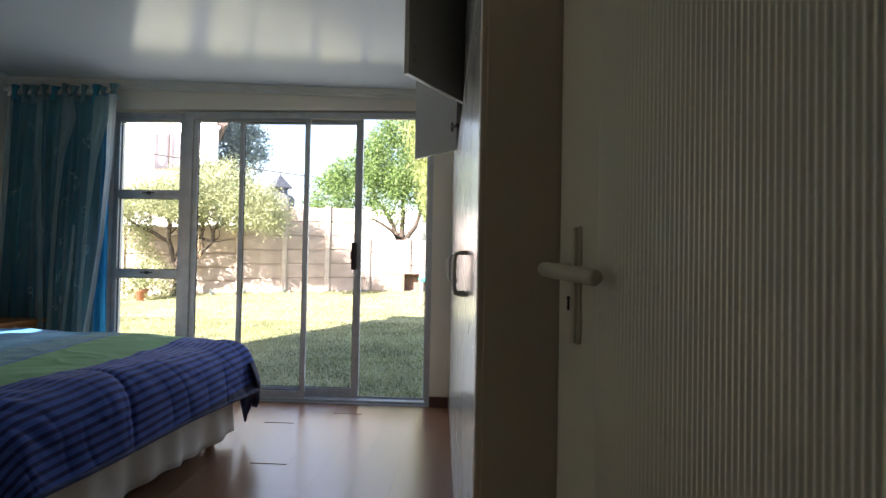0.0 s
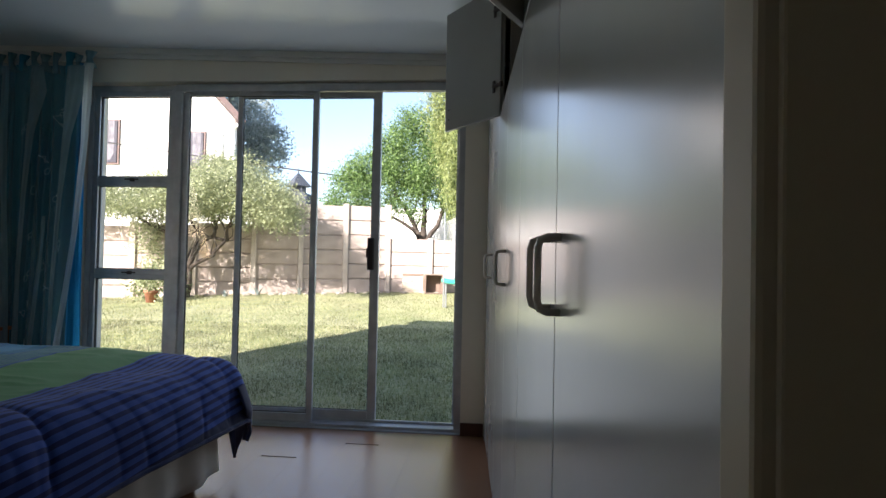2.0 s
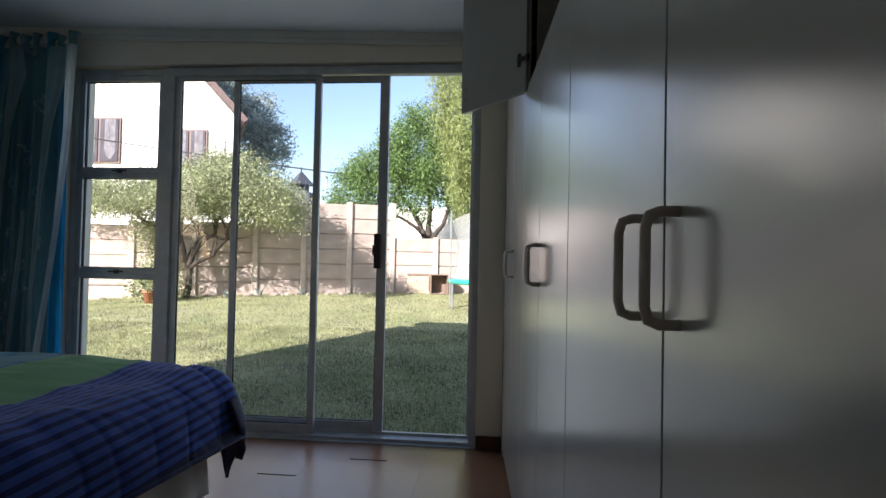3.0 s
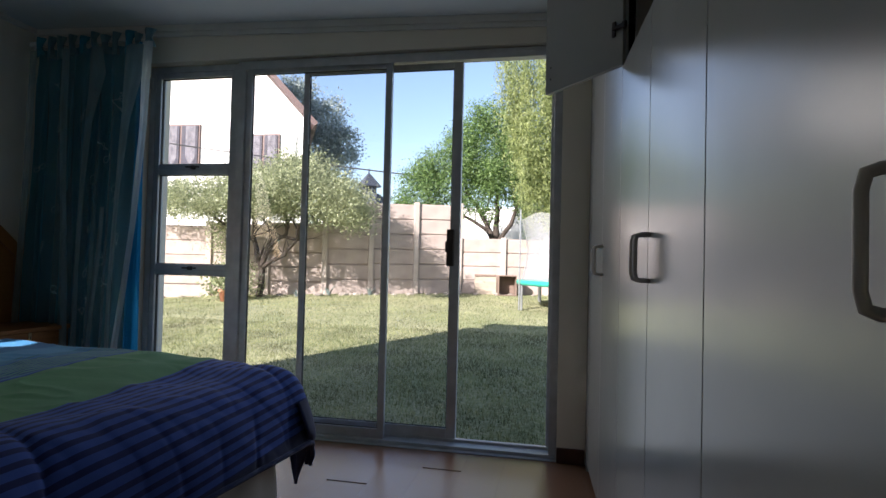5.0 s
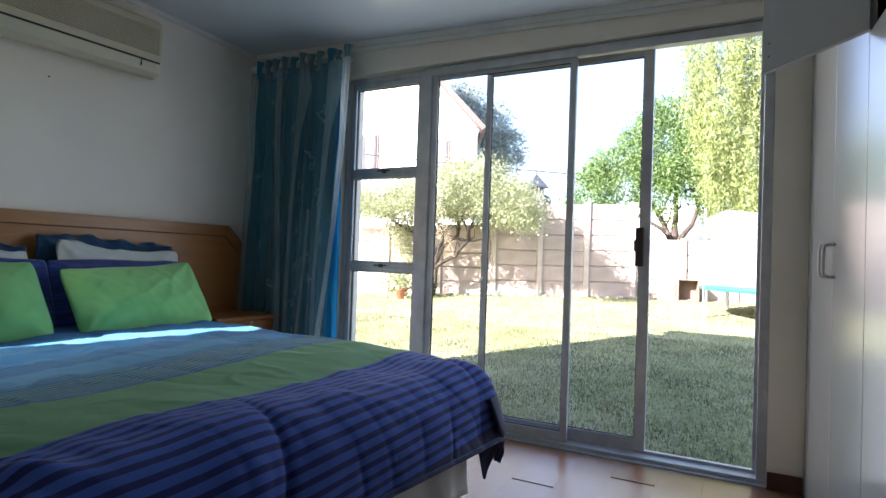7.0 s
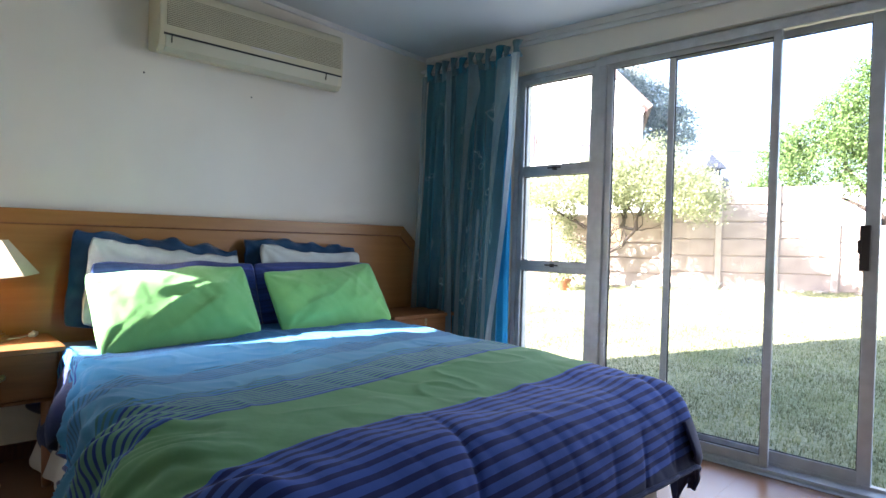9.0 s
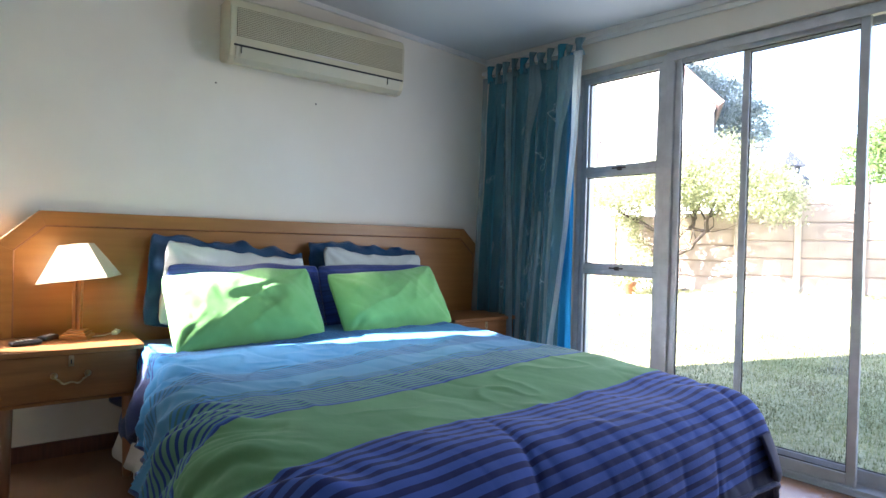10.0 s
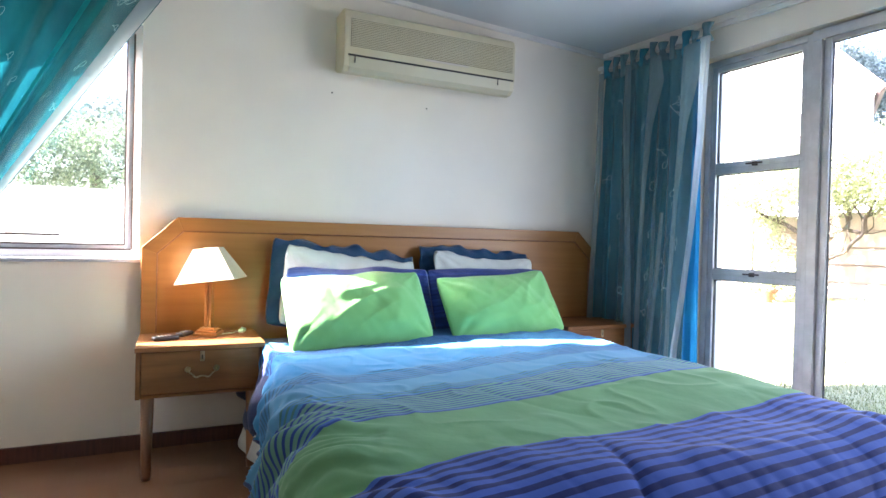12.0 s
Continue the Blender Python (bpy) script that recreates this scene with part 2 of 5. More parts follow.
def lawn_material():
    m, nt, p = shader("lawn")
    n, ln = nt.nodes, nt.links
    tc = n.new("ShaderNodeTexCoord")
    big, small = n.new("ShaderNodeTexNoise"), n.new("ShaderNodeTexNoise")
    big.inputs["Scale"].default_value, big.inputs["Detail"].default_value = 0.9, 5
    small.inputs["Scale"].default_value, small.inputs["Detail"].default_value = 28, 8
    for q in (big, small):
        ln.new(tc.outputs["Object"], q.inputs["Vector"])
    c1, c2 = n.new("ShaderNodeValToRGB"), n.new("ShaderNodeValToRGB")
    c1.color_ramp.elements[0].color, c1.color_ramp.elements[1].color = (0.19, 0.22, 0.085, 1), (0.46, 0.43, 0.26, 1)
    c2.color_ramp.elements[0].color, c2.color_ramp.elements[1].color = (0.12, 0.15, 0.055, 1), (0.45, 0.44, 0.26, 1)
    for c in (c1, c2):
        c.color_ramp.elements[0].position, c.color_ramp.elements[1].position = 0.35, 0.68
    ln.new(big.outputs["Fac"], c1.inputs["Fac"])
    ln.new(small.outputs["Fac"], c2.inputs["Fac"])
    mx = n.new("ShaderNodeMix")
    mx.data_type = "RGBA"
    mx.inputs["Factor"].default_value = 0.5
    ln.new(c1.outputs["Color"], mx.inputs[6])
    ln.new(c2.outputs["Color"], mx.inputs[7])
    ln.new(mx.outputs[2], p.inputs["Base Color"])
    p.inputs["Roughness"].default_value = 0.95
    bp = n.new("ShaderNodeBump")
    bp.inputs["Strength"].default_value, bp.inputs["Distance"].default_value = 0.8, 0.03
    ln.new(small.outputs["Fac"], bp.inputs["Height"])
    ln.new(bp.outputs["Normal"], p.inputs["Normal"])
    return m


LAWN = lawn_material()


def duvet_material():
    """Bands across the cloth by its own length (UV x, metres from the head wall): thin stripes, plain green, broad navy stripes."""
    m, nt, p = shader("striped_duvet_cotton")
    n, ln = nt.nodes, nt.links
    uv = n.new("ShaderNodeUVMap")
    sep = n.new("ShaderNodeSeparateXYZ")
    ln.new(uv.outputs["UV"], sep.inputs["Vector"])

    def math_node(op, a, b=None):
        q = n.new("ShaderNodeMath")
        q.operation = op
        for k, v in enumerate((a, b)):
            if v is None:
                continue
            if isinstance(v, (int, float)):
                q.inputs[k].default_value = v
            else:
                ln.new(v, q.inputs[k])
        return q.outputs[0]

    def stripe(period, share):
        return math_node("LESS_THAN", math_node("FRACT", math_node("DIVIDE", sep.outputs["X"], period)), share)

    def bands(stops):
        r = n.new("ShaderNodeValToRGB")
        r.color_ramp.interpolation = "CONSTANT"
        e = r.color_ramp.elements
        e[0].position, e[0].color = 0.0, (*stops[0][1], 1)
        e.remove(e[1])
        for at, col in stops[1:]:
            q = e.new(at / 4)
            q.color = (*col, 1)
        ln.new(math_node("DIVIDE", sep.outputs["X"], 4.0), r.inputs["Fac"])
        return r.outputs["Color"]

    sky_b, mid_b, grn, blue, navy, pale = (0.038, 0.225, 0.475), (0.045, 0.185, 0.40), (0.115, 0.27, 0.125), (0.046, 0.098, 0.385), (0.017, 0.027, 0.118), (0.075, 0.245, 0.42)
    ground_col = bands([(0, sky_b), (1.02, mid_b), (1.14, pale), (1.28, mid_b), (1.33, (0.11, 0.27, 0.22)), (1.54, (0.05, 0.13, 0.4)), (1.547, grn), (1.915, blue), (2.44, (0.028, 0.034, 0.082))])
    line_col = bands([(0, (0.02, 0.05, 0.24)), (0.62, sky_b), (1.0, (0.035, 0.13, 0.22)), (1.14, pale), (1.28, (0.05, 0.16, 0.16)), (1.33, (0.022, 0.055, 0.24)), (1.547, grn), (1.915, navy), (2.44, (0.028, 0.034, 0.082))])
    wide = math_node("GREATER_THAN", sep.outputs["X"], 1.915)
    thin, broad = stripe(0.021, 0.4), stripe(0.0345, 0.43)
    pick = math_node("ADD", math_node("MULTIPLY", wide, broad), math_node("MULTIPLY", math_node("SUBTRACT", 1.0, wide), thin))
    mx = n.new("ShaderNodeMix")
    mx.data_type = "RGBA"
    ln.new(pick, mx.inputs["Factor"])
    ln.new(ground_col, mx.inputs[6])
    ln.new(line_col, mx.inputs[7])
    tc = n.new("ShaderNodeTexCoord")
    nz = n.new("ShaderNodeTexNoise")
    nz.inputs["Scale"].default_value = 5
    ln.new(tc.outputs["Object"], nz.inputs["Vector"])
    mr = n.new("ShaderNodeMapRange")
    mr.inputs["To Min"].default_value, mr.inputs["To Max"].default_value = 0.86, 1.14
    ln.new(nz.outputs["Fac"], mr.inputs["Value"])
    hs = n.new("ShaderNodeHueSaturation")
    ln.new(mx.outputs[2], hs.inputs["Color"])
    ln.new(mr.outputs["Result"], hs.inputs["Value"])
    ln.new(hs.outputs["Color"], p.inputs["Base Color"])
    p.inputs["Roughness"].default_value = 0.85
    p.inputs["Specular IOR Level"].default_value = 0.2
    p.inputs["Sheen Weight"].default_value = 0.08
    fine = n.new("ShaderNodeTexNoise")
    fine.inputs["Scale"].default_value = 11
    fine.inputs["Detail"].default_value = 4
    ln.new(tc.outputs["Object"], fine.inputs["Vector"])
    bp = n.new("ShaderNodeBump")
    bp.inputs["Strength"].default_value, bp.inputs["Distance"].default_value = 0.3, 0.012
    ln.new(fine.outputs["Fac"], bp.inputs["Height"])
    ln.new(bp.outputs["Normal"], p.inputs["Normal"])
    return m


DUVET = duvet_material()

# ---- mesh helpers ----
def mesh_object(name, bm, material, parent=None, label="", smooth=False):
    me = bpy.data.meshes.new(name)
    bmesh.ops.recalc_face_normals(bm, faces=bm.faces)
    bm.to_mesh(me)
    bm.free()
    me.materials.append(material)
    if smooth:
        for f in me.polygons:
            f.use_smooth = True
    ob = new(name, me)
    if parent:
        ob.parent = parent
    if label:
        ob["label"] = label
    return ob


def part(name, bm, material, parent, label="", smooth=False):
    return mesh_object(name, bm, material, parent, label, smooth)


def thing(name, label, category, m=None, group="", kind=""):
    ob = new(name)
    if m:
        ob.matrix_basis = m
    return tagged(ob, label, category, group, kind)


def solid(name, bm, material, label, category="", kind="", m=None, smooth=False, group=""):
    ob = mesh_object(name, bm, material, smooth=smooth)
    if m:
        ob.matrix_basis = m
    return tagged(ob, label, category, group, kind)


def box(lo, hi, bevel=0.0, bm=None, segments=2):
    bm = bm or bmesh.new()
    lo, hi = Vector(lo), Vector(hi)
    made = bmesh.ops.create_cube(bm, size=1.0, matrix=Matrix.LocRotScale((lo + hi) / 2, None, hi - lo))
    if bevel:
        vs = set(made["verts"])
        bmesh.ops.bevel(bm, geom=[e for e in bm.edges if e.verts[0] in vs and e.verts[1] in vs], offset=bevel, segments=segments, affect="EDGES", profile=0.6)
    return bm


def prism(points, axis, lo, hi, bm=None, bevel=0.0):
    """A polygon in the two other axes, drawn out along axis from lo to hi."""
    bm = bm or bmesh.new()
    def at(p, h):
        c = list(p)
        c.insert(axis, h)
        return c
    a = [bm.verts.new(at(p, lo)) for p in points]
    b = [bm.verts.new(at(p, hi)) for p in points]
    bm.faces.new(a)
    bm.faces.new(b[::-1])
    n = len(points)
    for k in range(n):
        bm.faces.new((a[k], b[k], b[(k + 1) % n], a[(k + 1) % n]))
    if bevel:
        bmesh.ops.bevel(bm, geom=list(bm.edges), offset=bevel, segments=2, affect="EDGES")
    return bm


def lathe(profile, bm=None, centre=(0, 0, 0), steps=24, tilt=None):
    bm = bm or bmesh.new()
    rings = []
    for r, z in profile:
        ring = []
        for k in range(steps):
            a = 2 * math.pi * k / steps
            v = Vector((r * math.cos(a), r * math.sin(a), z))
            if tilt:
                v = tilt @ v
            ring.append(bm.verts.new(v + Vector(centre)))
        rings.append(ring)
    for p, q in zip(rings, rings[1:]):
        for k in range(steps):
            bm.faces.new((p[k], p[(k + 1) % steps], q[(k + 1) % steps], q[k]))
    bm.faces.new(rings[0][::-1])
    bm.faces.new(rings[-1])
    return bm


def tube(path, radius, bm=None, steps=8):
    """A round bar along a path; radius is one number or one a point."""
    bm = bm or bmesh.new()
    pts = [Vector(p) for p in path]
    rad = radius if isinstance(radius, (list, tuple)) else [radius] * len(pts)
    side = None
    rings = []
    for k, p in enumerate(pts):
        d = (pts[min(k + 1, len(pts) - 1)] - pts[max(k - 1, 0)]).normalized()
        if side is None:
            side = d.cross(Vector((0.31, 0.2, 0.93))).normalized()
        side = (side - d * side.dot(d)).normalized()
        other = d.cross(side)
        rings.append([bm.verts.new(p + rad[k] * (math.cos(2 * math.pi * j / steps) * side + math.sin(2 * math.pi * j / steps) * other)) for j in range(steps)])
    for a, b in zip(rings, rings[1:]):
        for j in range(steps):
            bm.faces.new((a[j], a[(j + 1) % steps], b[(j + 1) % steps], b[j]))
    bm.faces.new(rings[0][::-1])
    bm.faces.new(rings[-1])
    return bm


def sheet(fn, nu, nv, thick=0.0, uv=None):
    """A grid of points fn(a, b), a and b in 0..1; with thickness it is closed."""
    bm = bmesh.new()
    grid = [[bm.verts.new(fn(i / nu, j / nv)) for j in range(nv + 1)] for i in range(nu + 1)]
    layer = bm.loops.layers.uv.new("UVMap") if uv else None
    for i in range(nu):
        for j in range(nv):
            f = bm.faces.new((grid[i][j], grid[i + 1][j], grid[i + 1][j + 1], grid[i][j + 1]))
            if uv:
                for loop, (p, q) in zip(f.loops, ((i, j), (i + 1, j), (i + 1, j + 1), (i, j + 1))):
                    loop[layer].uv = uv(p / nu, q / nv)
    if thick:
        bmesh.ops.recalc_face_normals(bm, faces=bm.faces)
        bmesh.ops.solidify(bm, geom=list(bm.faces), thickness=thick)
    return bm


def smoothstep(a, b, x):
    t = min(1.0, max(0.0, (x - a) / (b - a)))
    return t * t * (3 - 2 * t)


# The bed wall runs a little askew; things at it are built in its own frame: x into the room, y along the wall.
BED_WALL = pose(-3.36, -2.9, 0, 0, 0, -3.85)
# The wardrobe front likewise: -y along the front, x into the cupboard.
WARD = pose(0.203, -0.08, 0, 0, 0, 3.25)


def ceiling_z(x, y):
    return 2.262 - 0.032 * x - 0.05 * (y + 0.08)


# ---- structure ----
solid("floor", box((-3.9, -4.05, -0.12), (1.05, -0.08, -0.012)), JOINT, "dark underlay beneath the laminate floor", "floor", "structure")
solid("threshold", box((-2.42, -0.08, -0.12), (0.06, 0.16, 0.004)), ALU, "grey aluminium threshold under the sliding door", "threshold", "structure")
solid("hall_floor", box((-1.6, -6.4, -0.12), (2.2, -4.05, -0.004)), LAMINATE, "brown laminate floor of the hall outside", "floor", "structure")

north = box((-3.6, -0.08, -0.3), (-2.40, 0.16, 2.75))
box((0.045, -0.08, -0.3), (5.2, 0.16, 2.75), bm=north)
box((-2.40, -0.08, 2.125), (0.045, 0.16, 2.75), bm=north)
solid("wall_north", north, PLASTER, "white painted wall round the glass sliding door", "wall", "structure")
west = box((-0.17, 0.0, -0.3), (0.0, 2.83, 2.75))
box((-0.17, -1.12, -0.3), (0.0, 0.0, 0.93), bm=west)
box((-0.17, -1.12, 2.09), (0.0, 0.0, 2.75), bm=west)
box((-0.17, -5.4, -0.3), (0.0, -1.12, 2.75), bm=west)
solid("wall_west", west, PLASTER, "plain white painted bedroom wall behind the bed", "wall", "structure", BED_WALL)
south = box((-3.6, -4.20, -0.1), (-0.10, -4.05, 2.75))
box((0.78, -4.20, -0.1), (5.2, -4.05, 2.75), bm=south)
box((-0.10, -4.20, 2.06), (0.78, -4.05, 2.75), bm=south)
solid("wall_south", south, PLASTER, "white painted wall with the bedroom doorway", "wall", "structure")
solid("wall_east", box((0.95, -4.05, -0.1), (1.08, -0.08, 2.75)), PLASTER, "white wall behind the built-in cupboards", "wall", "structure")
hall = box((-1.75, -6.5, -0.1), (-1.6, -4.2, 2.75))
box((2.2, -6.5, -0.1), (2.35, -4.2, 2.75), bm=hall)
box((-1.75, -6.65, -0.1), (2.35, -6.5, 2.75), bm=hall)
solid("wall_hall", hall, PLASTER, "white painted walls of the hall outside", "wall", "structure")


def ceiling_mesh():
    bm = bmesh.new()
    cs = ((-3.75, -4.1), (1.05, -4.1), (1.05, -0.079), (-3.75, -0.079))
    lo = [bm.verts.new((x, y, ceiling_z(x, y))) for x, y in cs]
    hi = [bm.verts.new((x, y, 2.6)) for x, y in cs]
    bm.faces.new(lo)
    bm.faces.new(hi[::-1])
    for k in range(4):
        bm.faces.new((lo[k], hi[k], hi[(k + 1) % 4], lo[(k + 1) % 4]))
    return bm


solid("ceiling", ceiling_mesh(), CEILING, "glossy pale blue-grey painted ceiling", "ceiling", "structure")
solid("hall_ceiling", box((-1.6, -6.5, 2.42), (2.2, -4.1, 2.5)), PLASTER, "white hall ceiling", "ceiling", "structure")
roof = prism([(-8.2, 3.9), (0.62, 2.62), (0.62, 2.74), (-8.2, 4.02)], 0, -3.62, 5.6)
for v in roof.verts:
    if v.co.x < 0:
        v.co.x = -3.30 if v.co.y > 0 else -3.88
solid("roof", roof, ROOF_TILE, "dark brown roof of the house above the bedroom", "roof", "structure")
gable = prism([(-8.0, -0.3), (-6.5, -0.3), (-6.5, 3.6), (-8.0, 3.8)], 0, -3.6, -3.45)
solid("wall_gable", gable, WHITE_RENDER, "white rendered end wall of the house", "wall", "structure")

corn = bmesh.new()
for k in range(2):
    z0, z1, dep = (-0.035, 0.012, 0.030) if k == 0 else (-0.060, -0.035, 0.016)
    vs = []
    for x in (-3.19, 0.95):
        z = ceiling_z(x, -0.1)
        vs.append([corn.verts.new(c) for c in ((x, -0.079, z + z0), (x, -0.079 - dep, z + z0), (x, -0.079 - dep, z + z1), (x, -0.079, z + z1))])
    for j in range(4):
        corn.faces.new((vs[0][j], vs[0][(j + 1) % 4], vs[1][(j + 1) % 4], vs[1][j]))
    corn.faces.new(vs[0][::-1])
    corn.faces.new(vs[1])
solid("cornice_north", corn, TRIM, "narrow painted cornice strip over the sliding door", "cornice", "structure")
corw = bmesh.new()
vs = []
for v in (-1.1, 2.8):
    wp = BED_WALL @ Vector((0, v, 0))
    z = ceiling_z(wp.x, wp.y)
    vs.append([corw.verts.new(c) for c in ((0.001, v, z - 0.03), (0.022, v, z - 0.03), (0.022, v, z + 0.012), (0.001, v, z + 0.012))])
for j in range(4):
    corw.faces.new((vs[0][j], vs[0][(j + 1) % 4], vs[1][(j + 1) % 4], vs[1][j]))
corw.faces.new(vs[0][::-1])
corw.faces.new(vs[1])
solid("cornice_west", corw, TRIM, "narrow painted cornice strip above the bed wall", "cornice", "structure", BED_WALL)
solid("baseboard_west", box((0.001, -1.1, 0.0), (0.016, 2.82, 0.075), 0.004), SKIRTING, "dark red-brown wooden skirting board", "baseboard", "structure", BED_WALL)
solid("baseboard_north", box((0.046, -0.098, 0.0), (0.182, -0.081, 0.075), 0.004), SKIRTING, "dark red-brown wooden skirting beside the door", "baseboard", "structure")
solid("baseboard_corner", box((-3.16, -0.098, 0.0), (-2.42, -0.081, 0.075), 0.004), SKIRTING, "dark red-brown wooden skirting under the curtain", "baseboard", "structure")


# ---- glazed wall: side window and sliding door ----
def rect_frame(x0, x1, z0, z1, w, y0, y1, bevel=0.004):
    bm = box((x0, y0, z0), (x0 + w, y1, z1), bevel)
    box((x1 - w, y0, z0), (x1, y1, z1), bevel, bm)
    box((x0 + w, y0 + 0.001, z1 - w), (x1 - w, y1 - 0.001, z1), bevel, bm)
    box((x0 + w, y0 + 0.001, z0), (x1 - w, y1 - 0.001, z0 + w), bevel, bm)
    return bm


def pane(name, x0, x1, z0, z1, y, parent):
    g = part(name, box((x0, y - 0.003, z0), (x1, y + 0.003, z1)), GLASS, parent, "clear glass pane")
    g.visible_shadow = False
    return g


def sash_frame(x0, x1, z0, z1, left, right, top, bottom, y0, y1, bevel=0.004):
    bm = box((x0, y0, z0), (x0 + left, y1, z1), bevel)
    box((x1 - right, y0, z0), (x1, y1, z1), bevel, bm)
    box((x0 + left, y0 + 0.001, z1 - top), (x1 - right, y1 - 0.001, z1), bevel, bm)
    box((x0 + left, y0 + 0.001, z0), (x1 - right, y1 - 0.001, z0 + bottom), bevel, bm)
    return bm


win = thing("window_1", "grey aluminium side window with three stacked panes", "window", kind="structure")
part("window_frame", rect_frame(-2.395, -1.80, 0.02, 2.115, 0.035, -0.03, 0.04), ALU, win)
for z0, z1, opens in ((1.50, 2.08, True), (0.905, 1.50, True), (0.055, 0.905, False)):
    sash = part("sash", rect_frame(-2.36, -1.83, z0, z1, 0.032, -0.022, 0.03), ALU, win)
    pane("pane", -2.328, -1.862, z0 + 0.032, z1 - 0.032, 0.004, sash)
    part("gasket", rect_frame(-2.330, -1.860, z0 + 0.030, z1 - 0.030, 0.006, -0.006, 0.012, 0), ALU_DARK, sash)
    if opens:
        lever = box((-2.13, -0.050, z0 + 0.006), (-2.04, -0.038, z0 + 0.015), 0.003)
        box((-2.10, -0.040, z0 - 0.002), (-2.078, -0.018, z0 + 0.020), 0.003, lever)
        part("stay_lever", lever, BROWN_METAL, sash, "dark window stay lever")
hinge = box((-2.392, -0.042, 1.985), (-2.372, -0.028, 2.05), 0.003)
part("hinge", hinge, ALU, win)

door = thing("door_1", "grey aluminium glass sliding door standing open", "sliding door", kind="structure")
track = box((-1.80, -0.05, 2.095), (0.045, 0.085, 2.118), 0.003)
box((-1.80, -0.05, 2.068), (0.045, -0.038, 2.096), 0.002, track)
box((-1.80, -0.05, 0.004), (0.045, 0.085, 0.022), 0.003, track)
box((-1.80, 0.028, 0.022), (0.045, 0.034, 0.036), 0, track)
box((-1.80, -0.05, 0.022), (-1.755, 0.03, 2.068), 0.004, track)
box((0.004, -0.05, 0.022), (0.045, 0.085, 2.095), 0.004, track)
box((-0.012, 0.04, 0.022), (0.004, 0.06, 2.095), 0.002, track)
part("door_frame", track, ALU, door)
fixed = part("fixed_panel", sash_frame(-1.755, -0.876, 0.022, 2.082, 0.036, 0.036, 0.034, 0.050, -0.03, 0.0), ALU, door)
pane("pane", -1.719, -0.912, 0.072, 2.048, -0.014, fixed)
part("gasket", rect_frame(-1.721, -0.910, 0.070, 2.050, 0.006, -0.020, -0.008, 0), ALU_DARK, fixed)
slide = part("sliding_panel", sash_frame(-1.430, -0.492, 0.030, 2.088, 0.034, 0.052, 0.036, 0.055, 0.040, 0.072), ALU, door)
pane("pane", -1.396, -0.544, 0.085, 2.052, 0.055, slide)
part("gasket", rect_frame(-1.398, -0.542, 0.083, 2.054, 0.006, 0.049, 0.061, 0), ALU_DARK, slide)
pull = box((-0.560, 0.012, 0.965), (-0.520, 0.041, 1.165), 0.006)
box((-0.566, 0.006, 1.04), (-0.55, 0.03, 1.10), 0.004, pull)
part("pull_handle", pull, BROWN_METAL, slide, "dark brown door pull")

w2 = thing("window_2", "white painted window in the wall beside the bed", "window", BED_WALL, kind="structure")
fr = bmesh.new()
for lo, hi in (((-0.14, -1.12, 0.93), (-0.08, -1.08, 2.09)), ((-0.14, -0.038, 0.93), (-0.08, -0.001, 2.09)), ((-0.14, -1.08, 2.04), (-0.08, -0.038, 2.09)), ((-0.14, -1.08, 0.93), (-0.08, -0.038, 0.975))):
    box(lo, hi, 0.004, fr)
part("window_frame", fr, WINDOW_PAINT, w2)
fr = bmesh.new()
for lo, hi in (((-0.125, -0.068, 0.975), (-0.095, -0.039, 2.04)), ((-0.125, -1.08, 0.975), (-0.095, -1.05, 2.04)), ((-0.125, -1.05, 0.975), (-0.095, -0.068, 1.0)), ((-0.125, -1.05, 2.01), (-0.095, -0.068, 2.04))):
    box(lo, hi, 0.003, fr)
sash = part("sash", fr, WINDOW_PAINT, w2)
g = part("pane", box((-0.113, -1.05, 1.0), (-0.107, -0.068, 2.01)), GLASS, sash, "clear glass pane")
g.visible_shadow = False
# Thin dark strips stand in for the shaded gaps of frame and sash.
shade_lines = bmesh.new()
for lo, hi in (((-0.094, -0.075, 1.0), (-0.088, -0.067, 2.01)), ((-0.094, -1.05, 0.994), (-0.088, -0.067, 1.002)), ((-0.079, -0.042, 0.975), (-0.074, -0.034, 2.04)), ((-0.079, -1.08, 0.970), (-0.074, -0.042, 0.978))):
    box(lo, hi, 0, shade_lines)
part("gasket", shade_lines, BROWN_METAL, w2, "thin dark line painted in for the shade round the sash")
part("window_sill", box((-0.08, -1.12, 0.915), (0.022, 0.006, 0.934), 0.005), WINDOW_PAINT, w2)
part("stay_rail", box((-0.094, -0.62, 1.035), (-0.085, -0.34, 1.045), 0.002), BROWN_METAL, w2, "dark stay bar low on the window")

# ---- bedroom door and frame ----
D0, D1 = Vector((0.492, -3.235, 0)), Vector((0.735, -4.005, 0))
LEAF = Matrix.Translation(D0) @ Matrix.Rotation(math.atan2(D1.y - D0.y, D1.x - D0.x), 4, "Z")
dr = thing("door_2", "cream painted bedroom door with ribbed face, standing open", "door", LEAF, kind="structure")
part("door_leaf", box((0, 0.0, 0.008), (0.80, 0.038, 2.035), 0.004), DOOR_PAINT, dr)


def rib(a, b):
    x = 0.135 + 0.62 * a
    return (x, -0.0045 + 0.0008 * smoothstep(0.12, 0.4, x) * math.cos(2 * math.pi * x / 0.0085), 0.03 + 1.99 * b)


